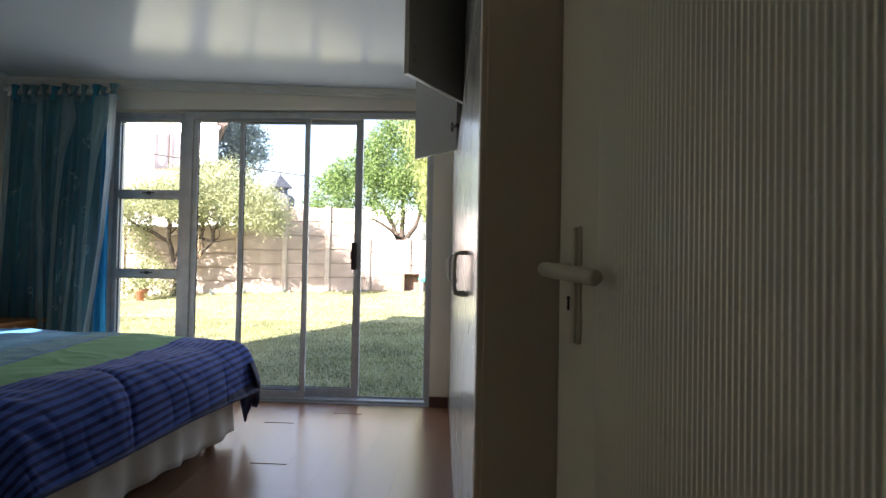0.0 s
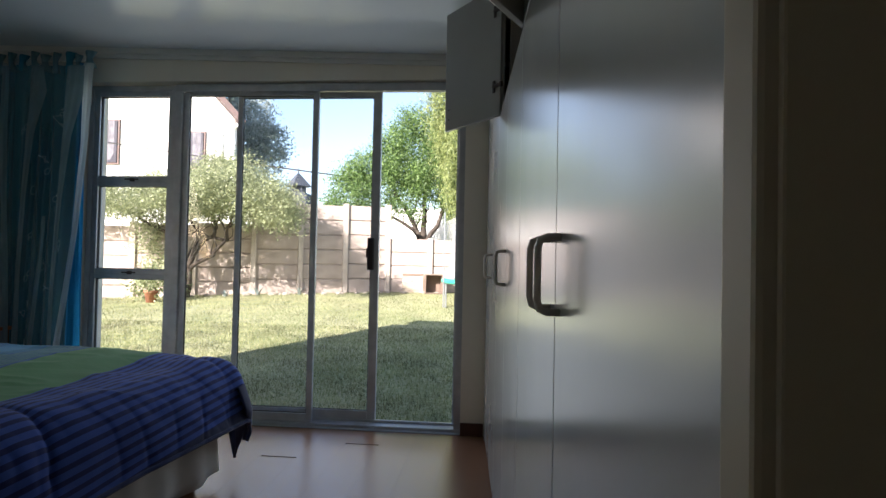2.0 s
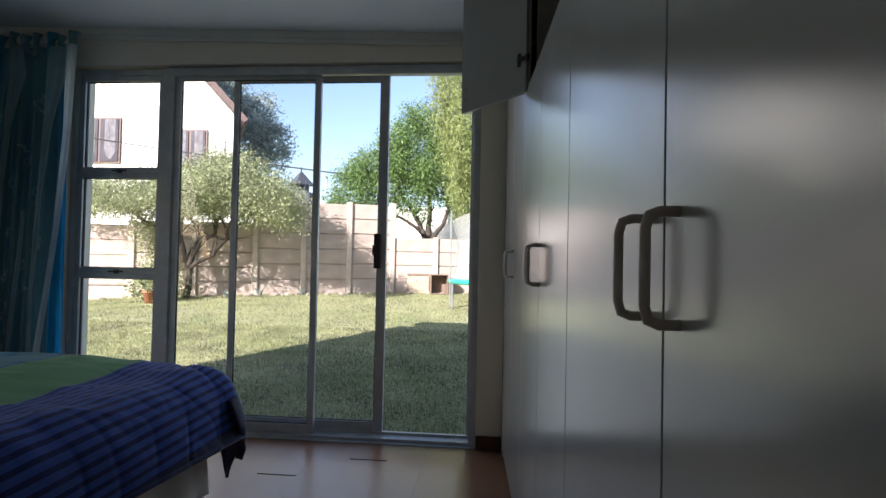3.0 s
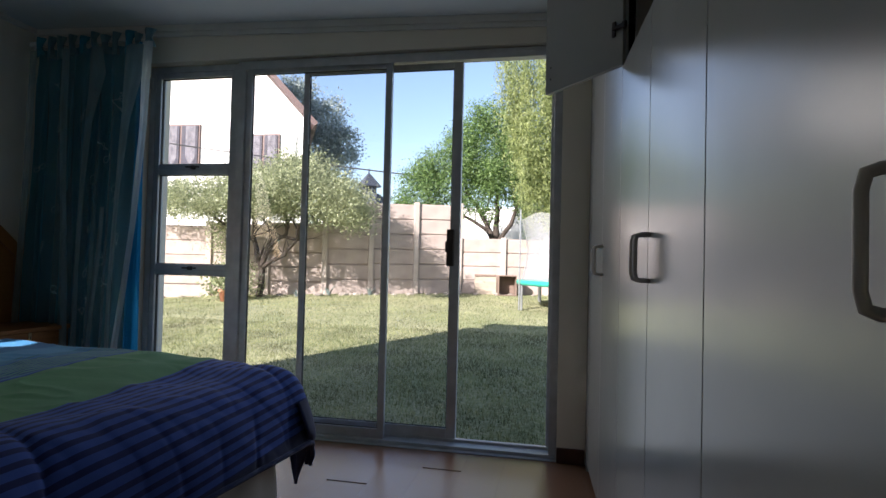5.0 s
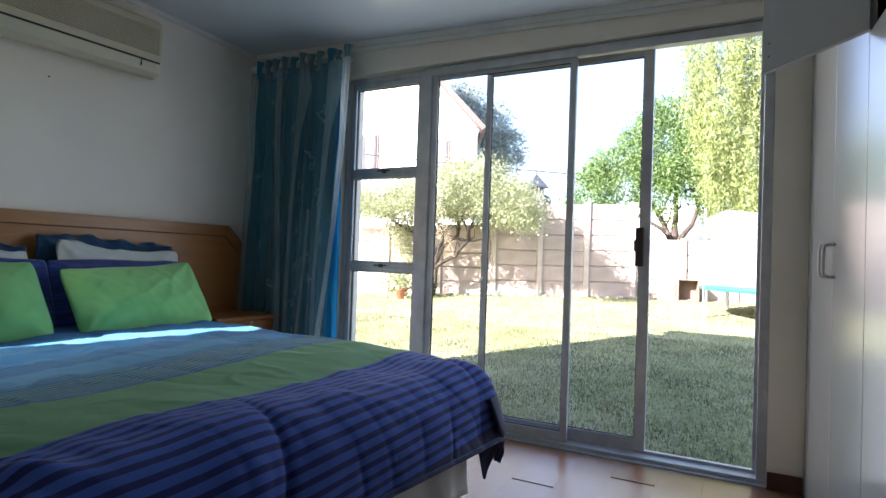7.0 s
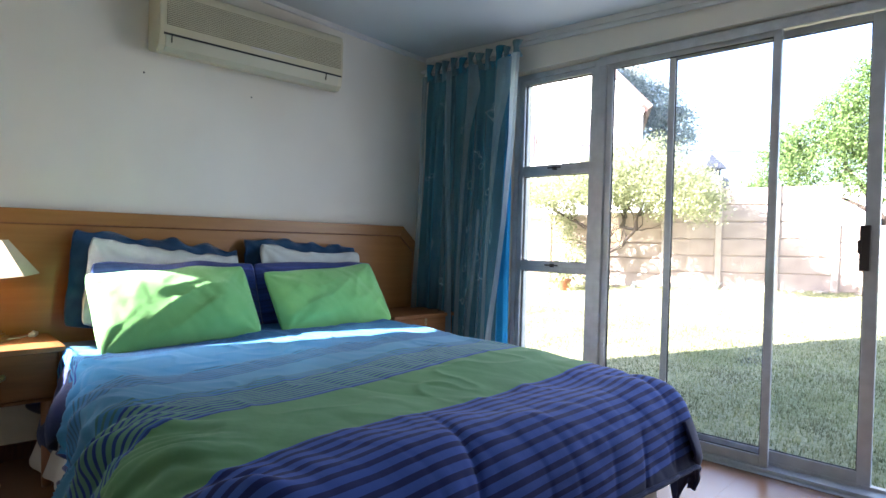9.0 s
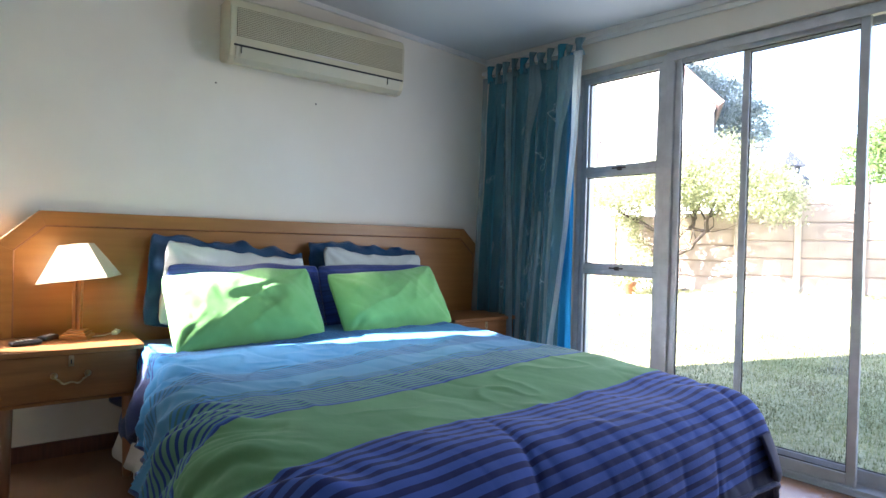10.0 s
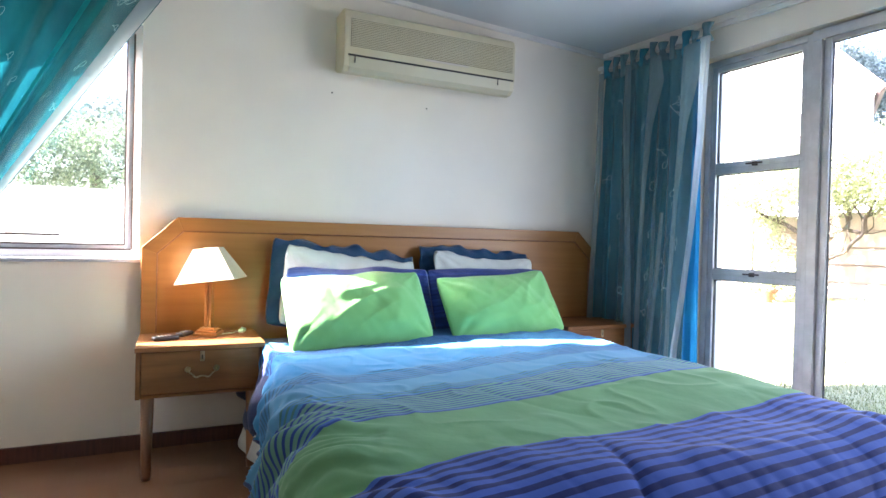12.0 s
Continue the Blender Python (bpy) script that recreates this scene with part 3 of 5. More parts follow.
part("ribbed_panel", sheet(rib, 584, 1, 0.003), DOOR_PAINT, dr, "vertically ribbed cream panel", smooth=True)
plate = part("lock_plate", box((0.040, -0.007, 0.915), (0.080, 0.0, 1.098), 0.003), DOOR_PAINT, dr, "cream lock plate with keyhole")
part("plate_rib", box((0.066, -0.013, 0.917), (0.078, -0.0072, 1.096), 0.0025), CREAM_PLASTIC, plate, "raised cream rib of the lock plate")
kh = lathe([(0.003, 0), (0.003, 0.0035)], centre=(0.052, -0.0068, 0.985), steps=12, tilt=Matrix.Rotation(math.radians(90), 3, "X"))
box((0.0505, -0.0100, 0.966), (0.0535, -0.0068, 0.984), 0, kh)
part("keyhole", kh, BLACK, plate, "dark keyhole")
lever = tube([(0.059, -0.006, 1.03), (0.059, -0.045, 1.03), (0.063, -0.055, 1.03), (0.074, -0.058, 1.03), (0.125, -0.048, 1.026), (0.180, -0.034, 1.021), (0.186, -0.033, 1.021)], [0.010, 0.010, 0.011, 0.0115, 0.012, 0.012, 0.008], steps=14)
part("door_handle", lever, CREAM_PLASTIC, dr, "cream lever handle", smooth=True)
jam = box((-0.10, -4.21, 0), (-0.065, -4.04, 2.06), 0.004)
box((0.745, -4.21, 0), (0.78, -4.04, 2.06), 0.004, jam)
box((-0.065, -4.208, 2.025), (0.745, -4.042, 2.06), 0.004, jam)
solid("door_frame", jam, TRIM, "white painted frame of the bedroom doorway", "door frame", "structure")

# ---- built-in wardrobe ----
TOP = 1.645
SEAMS = [0.095, 0.550, 1.008, 1.470, 1.938, 2.522, 3.118]


def d_handle(parent, y, lo, hi):
    r = 0.0058
    c = 0.018
    zs = [(-0.0005, lo), (-0.020, lo), (-0.031, lo + 0.004), (-0.035, lo + c), (-0.035, hi - c), (-0.031, hi - 0.004), (-0.020, hi), (-0.0005, hi)]
    return part("handle", tube([(x - 0.017, y, z) for x, z in zs], r, steps=10), HANDLE, parent, "satin grey bow handle", smooth=True)


wd = thing("wardrobe", "white melamine built-in wardrobe with open top cupboards", "wardrobe", WARD)
for name_, lo, hi in (("side_panel", (0.004, -3.149, 0.0), (0.58, -3.132, 2.36)), ("side_panel", (0.004, -0.018, 0.0), (0.58, 0.0, 2.25)),
                      ("back_panel", (0.561, -3.131, 0.0), (0.58, -0.019, 2.25)), ("shelf", (0.004, -3.131, 1.618), (0.56, -0.019, 1.640)),
                      ("top_board", (0.004, -3.131, 2.225), (0.56, -0.019, 2.245)), ("floor_board", (0.02, -3.131, 0.05), (0.56, -0.019, 0.075)),
                      ("divider", (0.02, -1.029, 0.076), (0.56, -1.011, 1.617)), ("divider", (0.02, -1.959, 0.076), (0.56, -1.941, 1.617)),
                      ("divider", (0.02, -1.029, 1.641), (0.56, -1.011, 2.224)), ("divider", (0.02, -1.959, 1.641), (0.56, -1.941, 2.224))):
    part(name_, box(lo, hi, 0.001, segments=1), CARCASS, wd, "beige board inside the cupboard")
part("filler", box((-0.018, -0.092, 0.0), (0.004, -0.002, 2.25), 0.002), GREYED_LAM, wd)
part("end_stile", box((-0.026, -3.158, 0.0), (-0.0005, -3.120, 2.36), 0.004), END_PANEL, wd, "beige end stile of the wardrobe")
part("end_panel", box((-0.0155, -3.162, 0.0), (0.62, -3.1505, 2.36), 0.002), END_PANEL, wd, "plain beige end panel")
part("cornice_board", box((-0.012, -3.116, 2.215), (0.004, -0.095, 2.36)), GREYED_LAM, wd)
part("plinth", box((0.012, -3.13, 0.0), (0.019, -0.095, 0.05)), GREYED_LAM, wd)
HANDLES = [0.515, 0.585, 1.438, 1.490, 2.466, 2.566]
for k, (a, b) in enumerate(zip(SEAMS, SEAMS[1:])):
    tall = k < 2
    d = part("cupboard_door", box((-0.018, -b + 0.002, 0.03), (0.0, -a - 0.002, 2.212 if tall else TOP - 0.003), 0.002), GREYED_LAM, wd)
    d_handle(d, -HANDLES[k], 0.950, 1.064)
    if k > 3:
        part("locker_door", box((-0.018, -b + 0.002, TOP + 0.003), (0.0, -a - 0.002, 2.212), 0.002), GREYED_LAM, wd)


def swung(hinge_y, width, way, degrees):
    """A top-cupboard door on its hinge; way is +1 when it reaches towards the window when shut."""
    d = part("locker_door", box((-0.009, 0.0, TOP + 0.003), (0.009, width, 2.212), 0.002), GREYED_LAM, wd, "white top-cupboard door swung wide open")
    d.matrix_basis = pose(-0.012, hinge_y, 0, 0, 0, degrees)
    side = -1 if way < 0 else 1
    for z in (1.775, 2.1):
        lo, hi = sorted((side * 0.0095, side * 0.015))
        h = box((lo, 0.030, z - 0.026), (hi, 0.046, z + 0.026), 0.003)
        lo, hi = sorted((side * 0.0095, side * 0.022))
        box((lo, -0.012, z - 0.006), (hi, 0.040, z + 0.006), 0.003, h)
        box((lo, -0.020, z - 0.011), (hi, -0.006, z + 0.011), 0.003, h)
        part("hinge", h, BROWN_METAL, d, "dark cranked cupboard hinge")
    for z in (1.70, 1.745):
        part("screw_hole", box((-0.0105, width - 0.035, z - 0.003), (0.0105, width - 0.029, z + 0.003)), BLACK, d)
    return d


swung(-1.008, 0.41, -1, 36.0)
swung(-1.915, 0.405, 1, 150.0)

# ---- bed ----
bed = thing("bed", "double divan bed with white valance sheet and castors", "bed", BED_WALL)
BX0, BX1, BY0, BY1 = 0.06, 2.215, 0.54, 2.06
part("base", box((BX0, BY0 + 0.01, 0.085), (BX1 - 0.01, BY1 - 0.01, 0.32), 0.02), MATTRESS, bed)
part("mattress", box((BX0, BY0, 0.322), (BX1, BY1, 0.53), 0.05, segments=4), STRIPE_COTTON, bed, "mattress in a navy striped fitted sheet", smooth=True)


def valance(a, b):
    per = [(BX0, BY0), (BX1, BY0), (BX1, BY1), (BX0, BY1)]
    lens = [BX1 - BX0, BY1 - BY0, BX1 - BX0]
    d = a * sum(lens)
    k = 0
    while k < 2 and d > lens[k]:
        d -= lens[k]
        k += 1
    p, q = Vector(per[k]), Vector(per[k + 1])
    t = (q - p).normalized()
    out = Vector((t.y, -t.x))
    w = 0.006 + (1 - b) * (0.018 * math.sin(a * 75) + 0.011 * math.sin(a * 190 + 1) + 0.016)
    if k == 0:
        w = 0.5 * w + 0.5 * w * smoothstep(0.3, 0.9, d) + 0.07 * (1 - b) ** 1.5 * smoothstep(0.80, 0.3, d) * smoothstep(0.02, 0.14, d)
    pt = p + t * d + out * w
    return (pt.x, pt.y, 0.055 + 0.29 * b + 0.012 * (1 - b) * math.sin(a * 60 + 2))


part("valance", sheet(valance, 320, 8, 0.002), VALANCE, bed, "white gathered cotton valance", smooth=True)
for cx, cy in ((2.13, 2.0), (2.13, 0.62), (0.2, 2.0), (0.2, 0.62)):
    c = lathe([(0.0, -0.012), (0.026, -0.012), (0.030, -0.006), (0.030, 0.006), (0.026, 0.012), (0.0, 0.012)], centre=(cx, cy, 0.0305), steps=18, tilt=Matrix.Rotation(math.radians(90), 3, "X"))
    box((cx - 0.012, cy - 0.02, 0.055), (cx + 0.012, cy + 0.02, 0.086), 0.004, c)
    part("castor", c, BLACK, bed, "black castor wheel")
post = part("side_rail", box((0.05, 0.510, 0.30), (0.30, 0.536, 0.575), 0.006), OAK, bed, "pale wooden bed rail end")



def sheet_flap(a, b):
    x = 0.13 + 0.70 * a
    top = 0.335 + 0.17 * smoothstep(0.47, 0.50, x)
    low = 0.185 + 0.05 * math.sin(9 * a + 1) + 0.10 * smoothstep(0.55, 0.77, x)
    bulge = 0.08 * smoothstep(0.85, 0.55, x) * math.sin(math.pi * min(1.0, b * 0.75)) * (0.7 + 0.3 * math.sin(17 * a + 3 * b))
    return (x, 0.531 - bulge - 0.012 * math.sin(26 * a + 4 * b) * b, top + (low - top) * b)


solid("bed_sheet", sheet(sheet_flap, 60, 16, 0.003), NAVY_COTTON, "dark navy cotton sheet hanging out beside the mattress", "sheet", m=BED_WALL, smooth=True)
DX0, DX1 = 0.40, 2.185
DY0, DY1 = 0.56, 2.03
DOWN_X, DOWN_Y0, DOWN_Y1 = 0.355, 0.36, 0.31
DZ = 0.562


def drape(d, r):
    """How far out and how far down a cloth goes past an edge, d metres along it."""
    q = r * math.pi / 2
    if d < q:
        return r * math.sin(d / r), r * (1 - math.cos(d / r))
    return r + 0.16 * (d - q), r + 0.98 * (d - q)


def duvet_uv(a, b):
    return (DX0 + a * (DX1 + DOWN_X - DX0), DY0 - DOWN_Y0 + b * (DY1 + DOWN_Y1 + DOWN_Y0 - DY0))


def duvet_print(a, b):
    """Where the printed bands fall: the cover lies a little askew on the bed."""
    s, w = duvet_uv(a, b)
    return (max(0.0, s - 0.11 + 0.06 * (w - 0.8)), w)


def duvet_point(a, b):
    s, w = duvet_uv(a, b)
    ex = max(0.0, s - DX1)
    ey = min(0.0, w - DY0) + max(0.0, w - DY1)
    d = math.hypot(ex, ey)
    x, y = min(s, DX1), min(max(w, DY0), DY1)
    foot = smoothstep(1.7, 2.5, s)
    z = DZ
    if d > 1e-6:
        nx, ny = ex / d, ey / d
        r = (0.15 if ey < 0 else 0.095) * (1 - nx) + 0.15 * nx
        out, down = drape(d, r)
        flare = 1.0 + 0.10 * math.sin(9 * s + 5 * w) * smoothstep(0.15, 0.5, d)
        if ey < 0:
            out *= 0.22 + 0.78 * smoothstep(0.65, 1.45, s)
        x, y, z = x + nx * out * flare, y + ny * out * flare, z - down
    # soft filling, folds that run over the foot, and small creases
    n1 = noise.noise(Vector((s * 2.1, w * 2.3, 0.3)))
    n2 = noise.noise(Vector((s * 5.5, w * 6.0, 4.1)))
    puff = 0.020 * n1 + 0.008 * n2 + 0.012 * foot
    n4 = noise.noise(Vector((s * 0.9, w * 1.7, 2.2)))
    cre = abs(math.sin(math.pi * (w * 2.1 + 1.5 * n4 + 0.6 * s)))
    puff -= 0.017 * foot * (1 - cre) ** 9 * (0.45 + 1.3 * n1) - 0.005 * foot * cre
    n3 = noise.noise(Vector((s * 14 + 3 * n1, w * 9, 9.0)))
    n5 = noise.noise(Vector((s * 3.4 + 1.2 * n2, w * 2.2 - s * 1.6, 6.0)))
    n6 = noise.noise(Vector((s * 2.0 - w * 3.0, w * 4.2 + n1, 12.0)))
    side = smoothstep(-0.26, 0.12, -ey - 0.10 if ey < 0 else DY0 - 0.10 - w) * (1 - 0.6 * foot)
    puff += 0.004 * n3 * (0.25 + foot) + side * (0.6 + 0.9 * n6) * (0.026 * math.sin(24 * s - 24 * w + 6 * n1) + 0.015 * math.sin(51 * s - 33 * w + 8 * n4) + 0.006 * math.sin(95 * s - 50 * w + 9 * n2))
    ridge = (1 - abs(math.sin(0.5 * (62 * s - 44 * w + 8 * n4 + 5 * n1)))) ** 2
    ridge2 = (1 - abs(math.sin(0.5 * (105 * s - 58 * w + 9 * n2 + 6 * n1)))) ** 3
    puff += side * (0.028 * (0.55 + 1.1 * n5) * ridge + 0.010 * (0.5 + n3) * ridge2)
    n7 = noise.noise(Vector((s * 3.0 + w * 2.0, w * 8.0 - s * 2.5, 15.0)))
    puff -= 0.004 * foot * (1 - abs(n7)) ** 10
    puff += (1 - 0.75 * foot) * (0.007 * (1 - abs(n5)) ** 4 - 0.004 * (1 - abs(n6)) ** 5)
    ends = min(1.0, d / 0.25)
    z += puff * (1 - 0.6 * ends)
    if d > 1e-6:
        x += (ex / d) * puff * ends
        y += (ey / d) * puff * ends
    z += 0.008 * smoothstep(0.95, 0.5, s) * math.sin(6 * w) + 0.032 * smoothstep(1.1, 1.85, w) * (1 - smoothstep(0.0, 0.2, d)) * smoothstep(2.15, 1.65, s)
    z = max(z, 0.065)
    return (x, y, z)


dv = sheet(duvet_point, 260, 260, 0.0, duvet_print)
bmesh.ops.recalc_face_normals(dv, faces=dv.faces)
duvet = thing("duvet", "plump blue, green and navy striped duvet on the bed", "duvet", BED_WALL)
cover = part("cover", dv, DUVET, duvet, smooth=True)
thick = cover.modifiers.new("thickness", "SOLIDIFY")
thick.thickness, thick.offset = 0.022, -1.0
hem = tube([duvet_point(1.0, j / 120) for j in range(121)], 0.009, steps=8)
tube([duvet_point(j / 120, 0.0) for j in range(121)], 0.008, hem, 8)


def corner_point(a, b):
    """The loose corner at the foot, hanging as a folded point."""
    th = radians(-10 + 115 * a)
    r = 0.168 - 0.030 * a + 0.050 * math.sin(math.pi * min(1.0, 0.8 * b)) + 0.008 * math.sin(9 * a + 3 * b) * b
    low = 0.075 + 0.15 * abs(2 * a - 1) ** 1.6
    k = 0.72 * smoothstep(0.35, 1.05, b)
    x, y = DX1 + r * math.cos(th), DY1 + r * math.sin(th)
    return (x + (2.215 - x) * k, y + (2.205 - y) * k, 0.455 + (low - 0.455) * b)


part("corner", sheet(corner_point, 40, 24, 0.010, lambda a, b: (2.62, 2.0)), DUVET, duvet, "plain dark corner hanging to a point", smooth=True)
part("hem", hem, NAVY_COTTON, duvet, "dark stitched hem along the edge", smooth=True)


def cushion(name, label, material, w, h, d, m, seed, wrinkle=0.006, slump=0.0, frill=None):
    """A stuffed rectangular pillow: w wide, h high, d thick, standing in its x-z plane."""
    def surf(sign):
        def fn(a, b):
            u, v = 2 * a - 1, 2 * b - 1
            x = u * w / 2 * (1 - 0.012 * (1 - v * v) * abs(u) ** 3 - 0.045 * (abs(u) * abs(v)) ** 6)
            z = v * h / 2 * (1 - 0.016 * (1 - u * u) * abs(v) ** 3 - 0.06 * (abs(u) * abs(v)) ** 6)
            fat = max(0.0, (1 - abs(u) ** 2.6)) ** 0.8 * max(0.0, (1 - abs(v) ** 2.6)) ** 0.8
            q = noise.noise(Vector((x * 7 + seed, z * 7, sign)))
            q2 = math.sin(22 * (x * 0.6 + z) + 6 * noise.noise(Vector((x * 3, z * 3, seed))))
            m1 = noise.noise(Vector((x * 6 - z * 8.5 + seed, z * 3 + x * 2.4, 3.0 + seed)))
            m2 = noise.noise(Vector((x * 14 + z * 8 - seed, z * 6, 7.0)))
            pull = 0.0
            for cu, cv in ((-1, 1), (1, 1), (-1, -1), (1, -1)):
                du, dv_ = u - cu, v - cv
                ray = math.atan2(dv_ * h, du * w)
                near = math.exp(-2.2 * math.hypot(du * 0.8, dv_))
                pull += near * math.sin(11 * ray + seed * 2 + cu)
            crease = 1.5 * pull + 0.9 * (1 - abs(m1)) ** 4 - 0.5 * (1 - abs(m2)) ** 4
            y = sign * (d / 2 * fat * (1 - 0.25 * v) + wrinkle * (0.9 * q + 0.12 * q2 + crease) * fat ** 0.6)
            if frill:
                edge = max(abs(u), abs(v)) ** 14
                k1 = noise.noise(Vector((x * 16 + seed, z * 16, 2.0)))
                y += frill * edge * 1.6 * k1
                z += frill * edge * (1.1 * noise.noise(Vector((x * 11, seed, 5.0))) + 0.5 * k1) * (1 if v > 0 else 0)
            z += slump * (1 - u * u) * max(0, v) * -1 + 0.022 * noise.noise(Vector((x * 5, seed, 0))) * max(0, v)
            return (x, y, z)
        return fn
    bm = sheet(surf(1), 64, 44)
    other = sheet(surf(-1), 64, 44)
    me = bpy.data.meshes.new("half")
    other.to_mesh(me)
    other.free()
    bm.from_mesh(me)
    bpy.data.meshes.remove(me)
    bmesh.ops.remove_doubles(bm, verts=bm.verts, dist=0.0006)
    return solid(name, bm, material, label, "pillow", m=BED_WALL @ m, smooth=True, group="pillows on the bed")


FACE = lambda x, y, z, lean, twist=0.0, roll=0.0: pose(x, y, z) @ pose(0, 0, 0, 0, 0, 90 + twist) @ pose(0, 0, 0, lean, 0, 0) @ pose(0, 0, 0, 0, roll, 0)
for py, pw, sd, turn, shift in ((0.985, 0.80, 3.0, 6.0, 0.04), (1.79, 0.75, 8.0, 3.0, -0.015)):
    cushion("pillow", "navy-edged pillow with ruffled border against the headboard", TEAL_COTTON, pw, 0.46, 0.10, FACE(0.15, py, 0.790, -12, 0, turn), sd, frill=0.030)
    cushion("pillow", "white pillow propped against the headboard", WHITE_COTTON, pw - 0.09, 0.43, 0.11, FACE(0.235, py + 0.01, 0.784, -14, 0, turn + 1.5), sd + 1, wrinkle=0.008, slump=0.03, frill=0.018)
    cushion("pillow", "striped blue pillow leaning on another pillow", STRIPE_COTTON, pw - shift, 0.365, 0.12, FACE(0.365, py + shift, 0.740, -24, 0, 0.0), sd + 2, wrinkle=0.006)
cushion("pillow", "plain bright green cotton pillow standing on the duvet", GREEN_COTTON, 0.71, 0.40, 0.19, FACE(0.49, 0.965, 0.722, -33, 0, -3), 1.0, wrinkle=0.0085, slump=0.012)
cushion("pillow", "plain bright green cotton pillow standing on the duvet", GREEN_COTTON, 0.70, 0.385, 0.18, FACE(0.50, 1.755, 0.720, -33, 0, -4), 2.0, wrinkle=0.010, slump=0.008)

# ---- headboard, nightstands, lamp ----
head = thing("headboard", "wide honey-brown wooden headboard with clipped corners", "headboard", BED_WALL)
HB = [(0.012, 0.37), (2.765, 0.37), (2.765, 0.990), (2.605, 1.140), (0.168, 1.140), (0.012, 0.990)]
part("panel", prism(HB, 0, 0.0165, 0.040), PINE, head)
rim = bmesh.new()
inset = [(0.078, 0.37), (2.699, 0.37), (2.699, 0.962), (2.578, 1.074), (0.195, 1.074), (0.078, 0.962)]
for k in (1, 2, 3, 4, 5):
    a, b, c, d = HB[k], HB[(k + 1) % 6], inset[(k + 1) % 6], inset[k]
    prism([a, b, c, d], 0, 0.0165, 0.052, rim)
bmesh.ops.bevel(rim, geom=list(rim.edges), offset=0.002, segments=1, affect="EDGES")
part("border", rim, PINE_H, head, "raised honey-brown border strip")
bead = bmesh.new()
for k in (1, 2, 3, 4, 5):
    a, b = inset[k], inset[(k + 1) % 6]
    tube([(0.046, *a), (0.046, *b)], 0.006, bead, 6)
part("bead", bead, OAK_LEG, head, "dark inner moulding line")


def nightstand(y0, y1):
    n = thing("nightstand", "oak bedside table with one drawer and brass handle", "nightstand", BED_WALL, "nightstands beside the bed")
    part("top", box((0.053, y0, 0.552), (0.452, y1, 0.574), 0.004), OAK, n, "worn oak top")
    carc = box((0.055, y0 + 0.004, 0.352), (0.440, y0 + 0.022, 0.551), 0.002)
    box((0.055, y1 - 0.022, 0.352), (0.440, y1 - 0.004, 0.551), 0.002, carc)
    box((0.055, y0 + 0.022, 0.352), (0.430, y1 - 0.022, 0.366), 0, carc)
    box((0.055, y0 + 0.022, 0.366), (0.067, y1 - 0.022, 0.551), 0, carc)
    part("carcass", carc, OAK, n)
    drw = part("drawer", box((0.415, y0 + 0.025, 0.369), (0.438, y1 - 0.025, 0.549), 0.003), OAK, n, "oak drawer front")
    mid = (y0 + y1) / 2
    bail = []
    for k in range(17):
        t = k / 16 * 2 - 1
        bail.append((0.452 + 0.004 * (1 - t * t), mid + 0.058 * math.copysign(abs(t) ** 0.8, t), 0.468 - 0.030 * (1 - abs(t) ** 3) + 0.004 * math.cos(t * 9)))
    part("handle", tube(bail, 0.0035, steps=8), BRASS, drw, "aged brass swan-neck handle", smooth=True)
    for s in (-1, 1):
        part("handle_rose", lathe([(0.013, 0), (0.012, 0.006), (0.006, 0.012), (0.0065, 0.016), (0.0, 0.019)], centre=(0.4375, mid + s * 0.058, 0.468), steps=14, tilt=Matrix.Rotation(math.radians(90), 3, "Y")), BRASS, drw, smooth=True)
    part("escutcheon", box((0.4375, mid - 0.009, 0.502), (0.441, mid + 0.009, 0.546), 0.003), BRASS, drw, "brass keyhole plate")
    part("keyhole", box((0.4405, mid - 0.0022, 0.512), (0.4418, mid + 0.0022, 0.530)), BLACK, drw)
    for y in (y0 + 0.05, y1 - 0.05):
        part("leg", lathe([(0.018, 0.0), (0.020, 0.02), (0.027, 0.352)], centre=(0.412, y, 0.0), steps=18), OAK_LEG, n, "tapered round oak leg", smooth=True)
    return n


nightstand(0.010, 0.538)
nightstand(2.235, 2.760)

lamp = thing("table_lamp", "small wooden lamp with cream pleated shade on the bedside table", "lamp", BED_WALL @ pose(0.185, 0.312, 0.575, 0, 0, -22))
base = box((-0.055, -0.055, 0.0), (0.055, 0.055, 0.016), 0.003)
box((-0.046, -0.046, 0.016), (0.046, 0.046, 0.028), 0.004, base)
box((-0.034, -0.034, 0.028), (0.034, 0.034, 0.038), 0.003, base)
part("base", base, PINE, lamp)
stem = bmesh.new()
for sx in (-1, 1):
    for sy in (-1, 1):
        box((sx * 0.010 - 0.0065, sy * 0.010 - 0.0065, 0.038), (sx * 0.010 + 0.0065, sy * 0.010 + 0.0065, 0.262), 0.002, stem)
box((-0.008, -0.008, 0.038), (0.008, 0.008, 0.262), 0, stem)
part("stem", stem, PINE, lamp, "fluted square wooden stem")


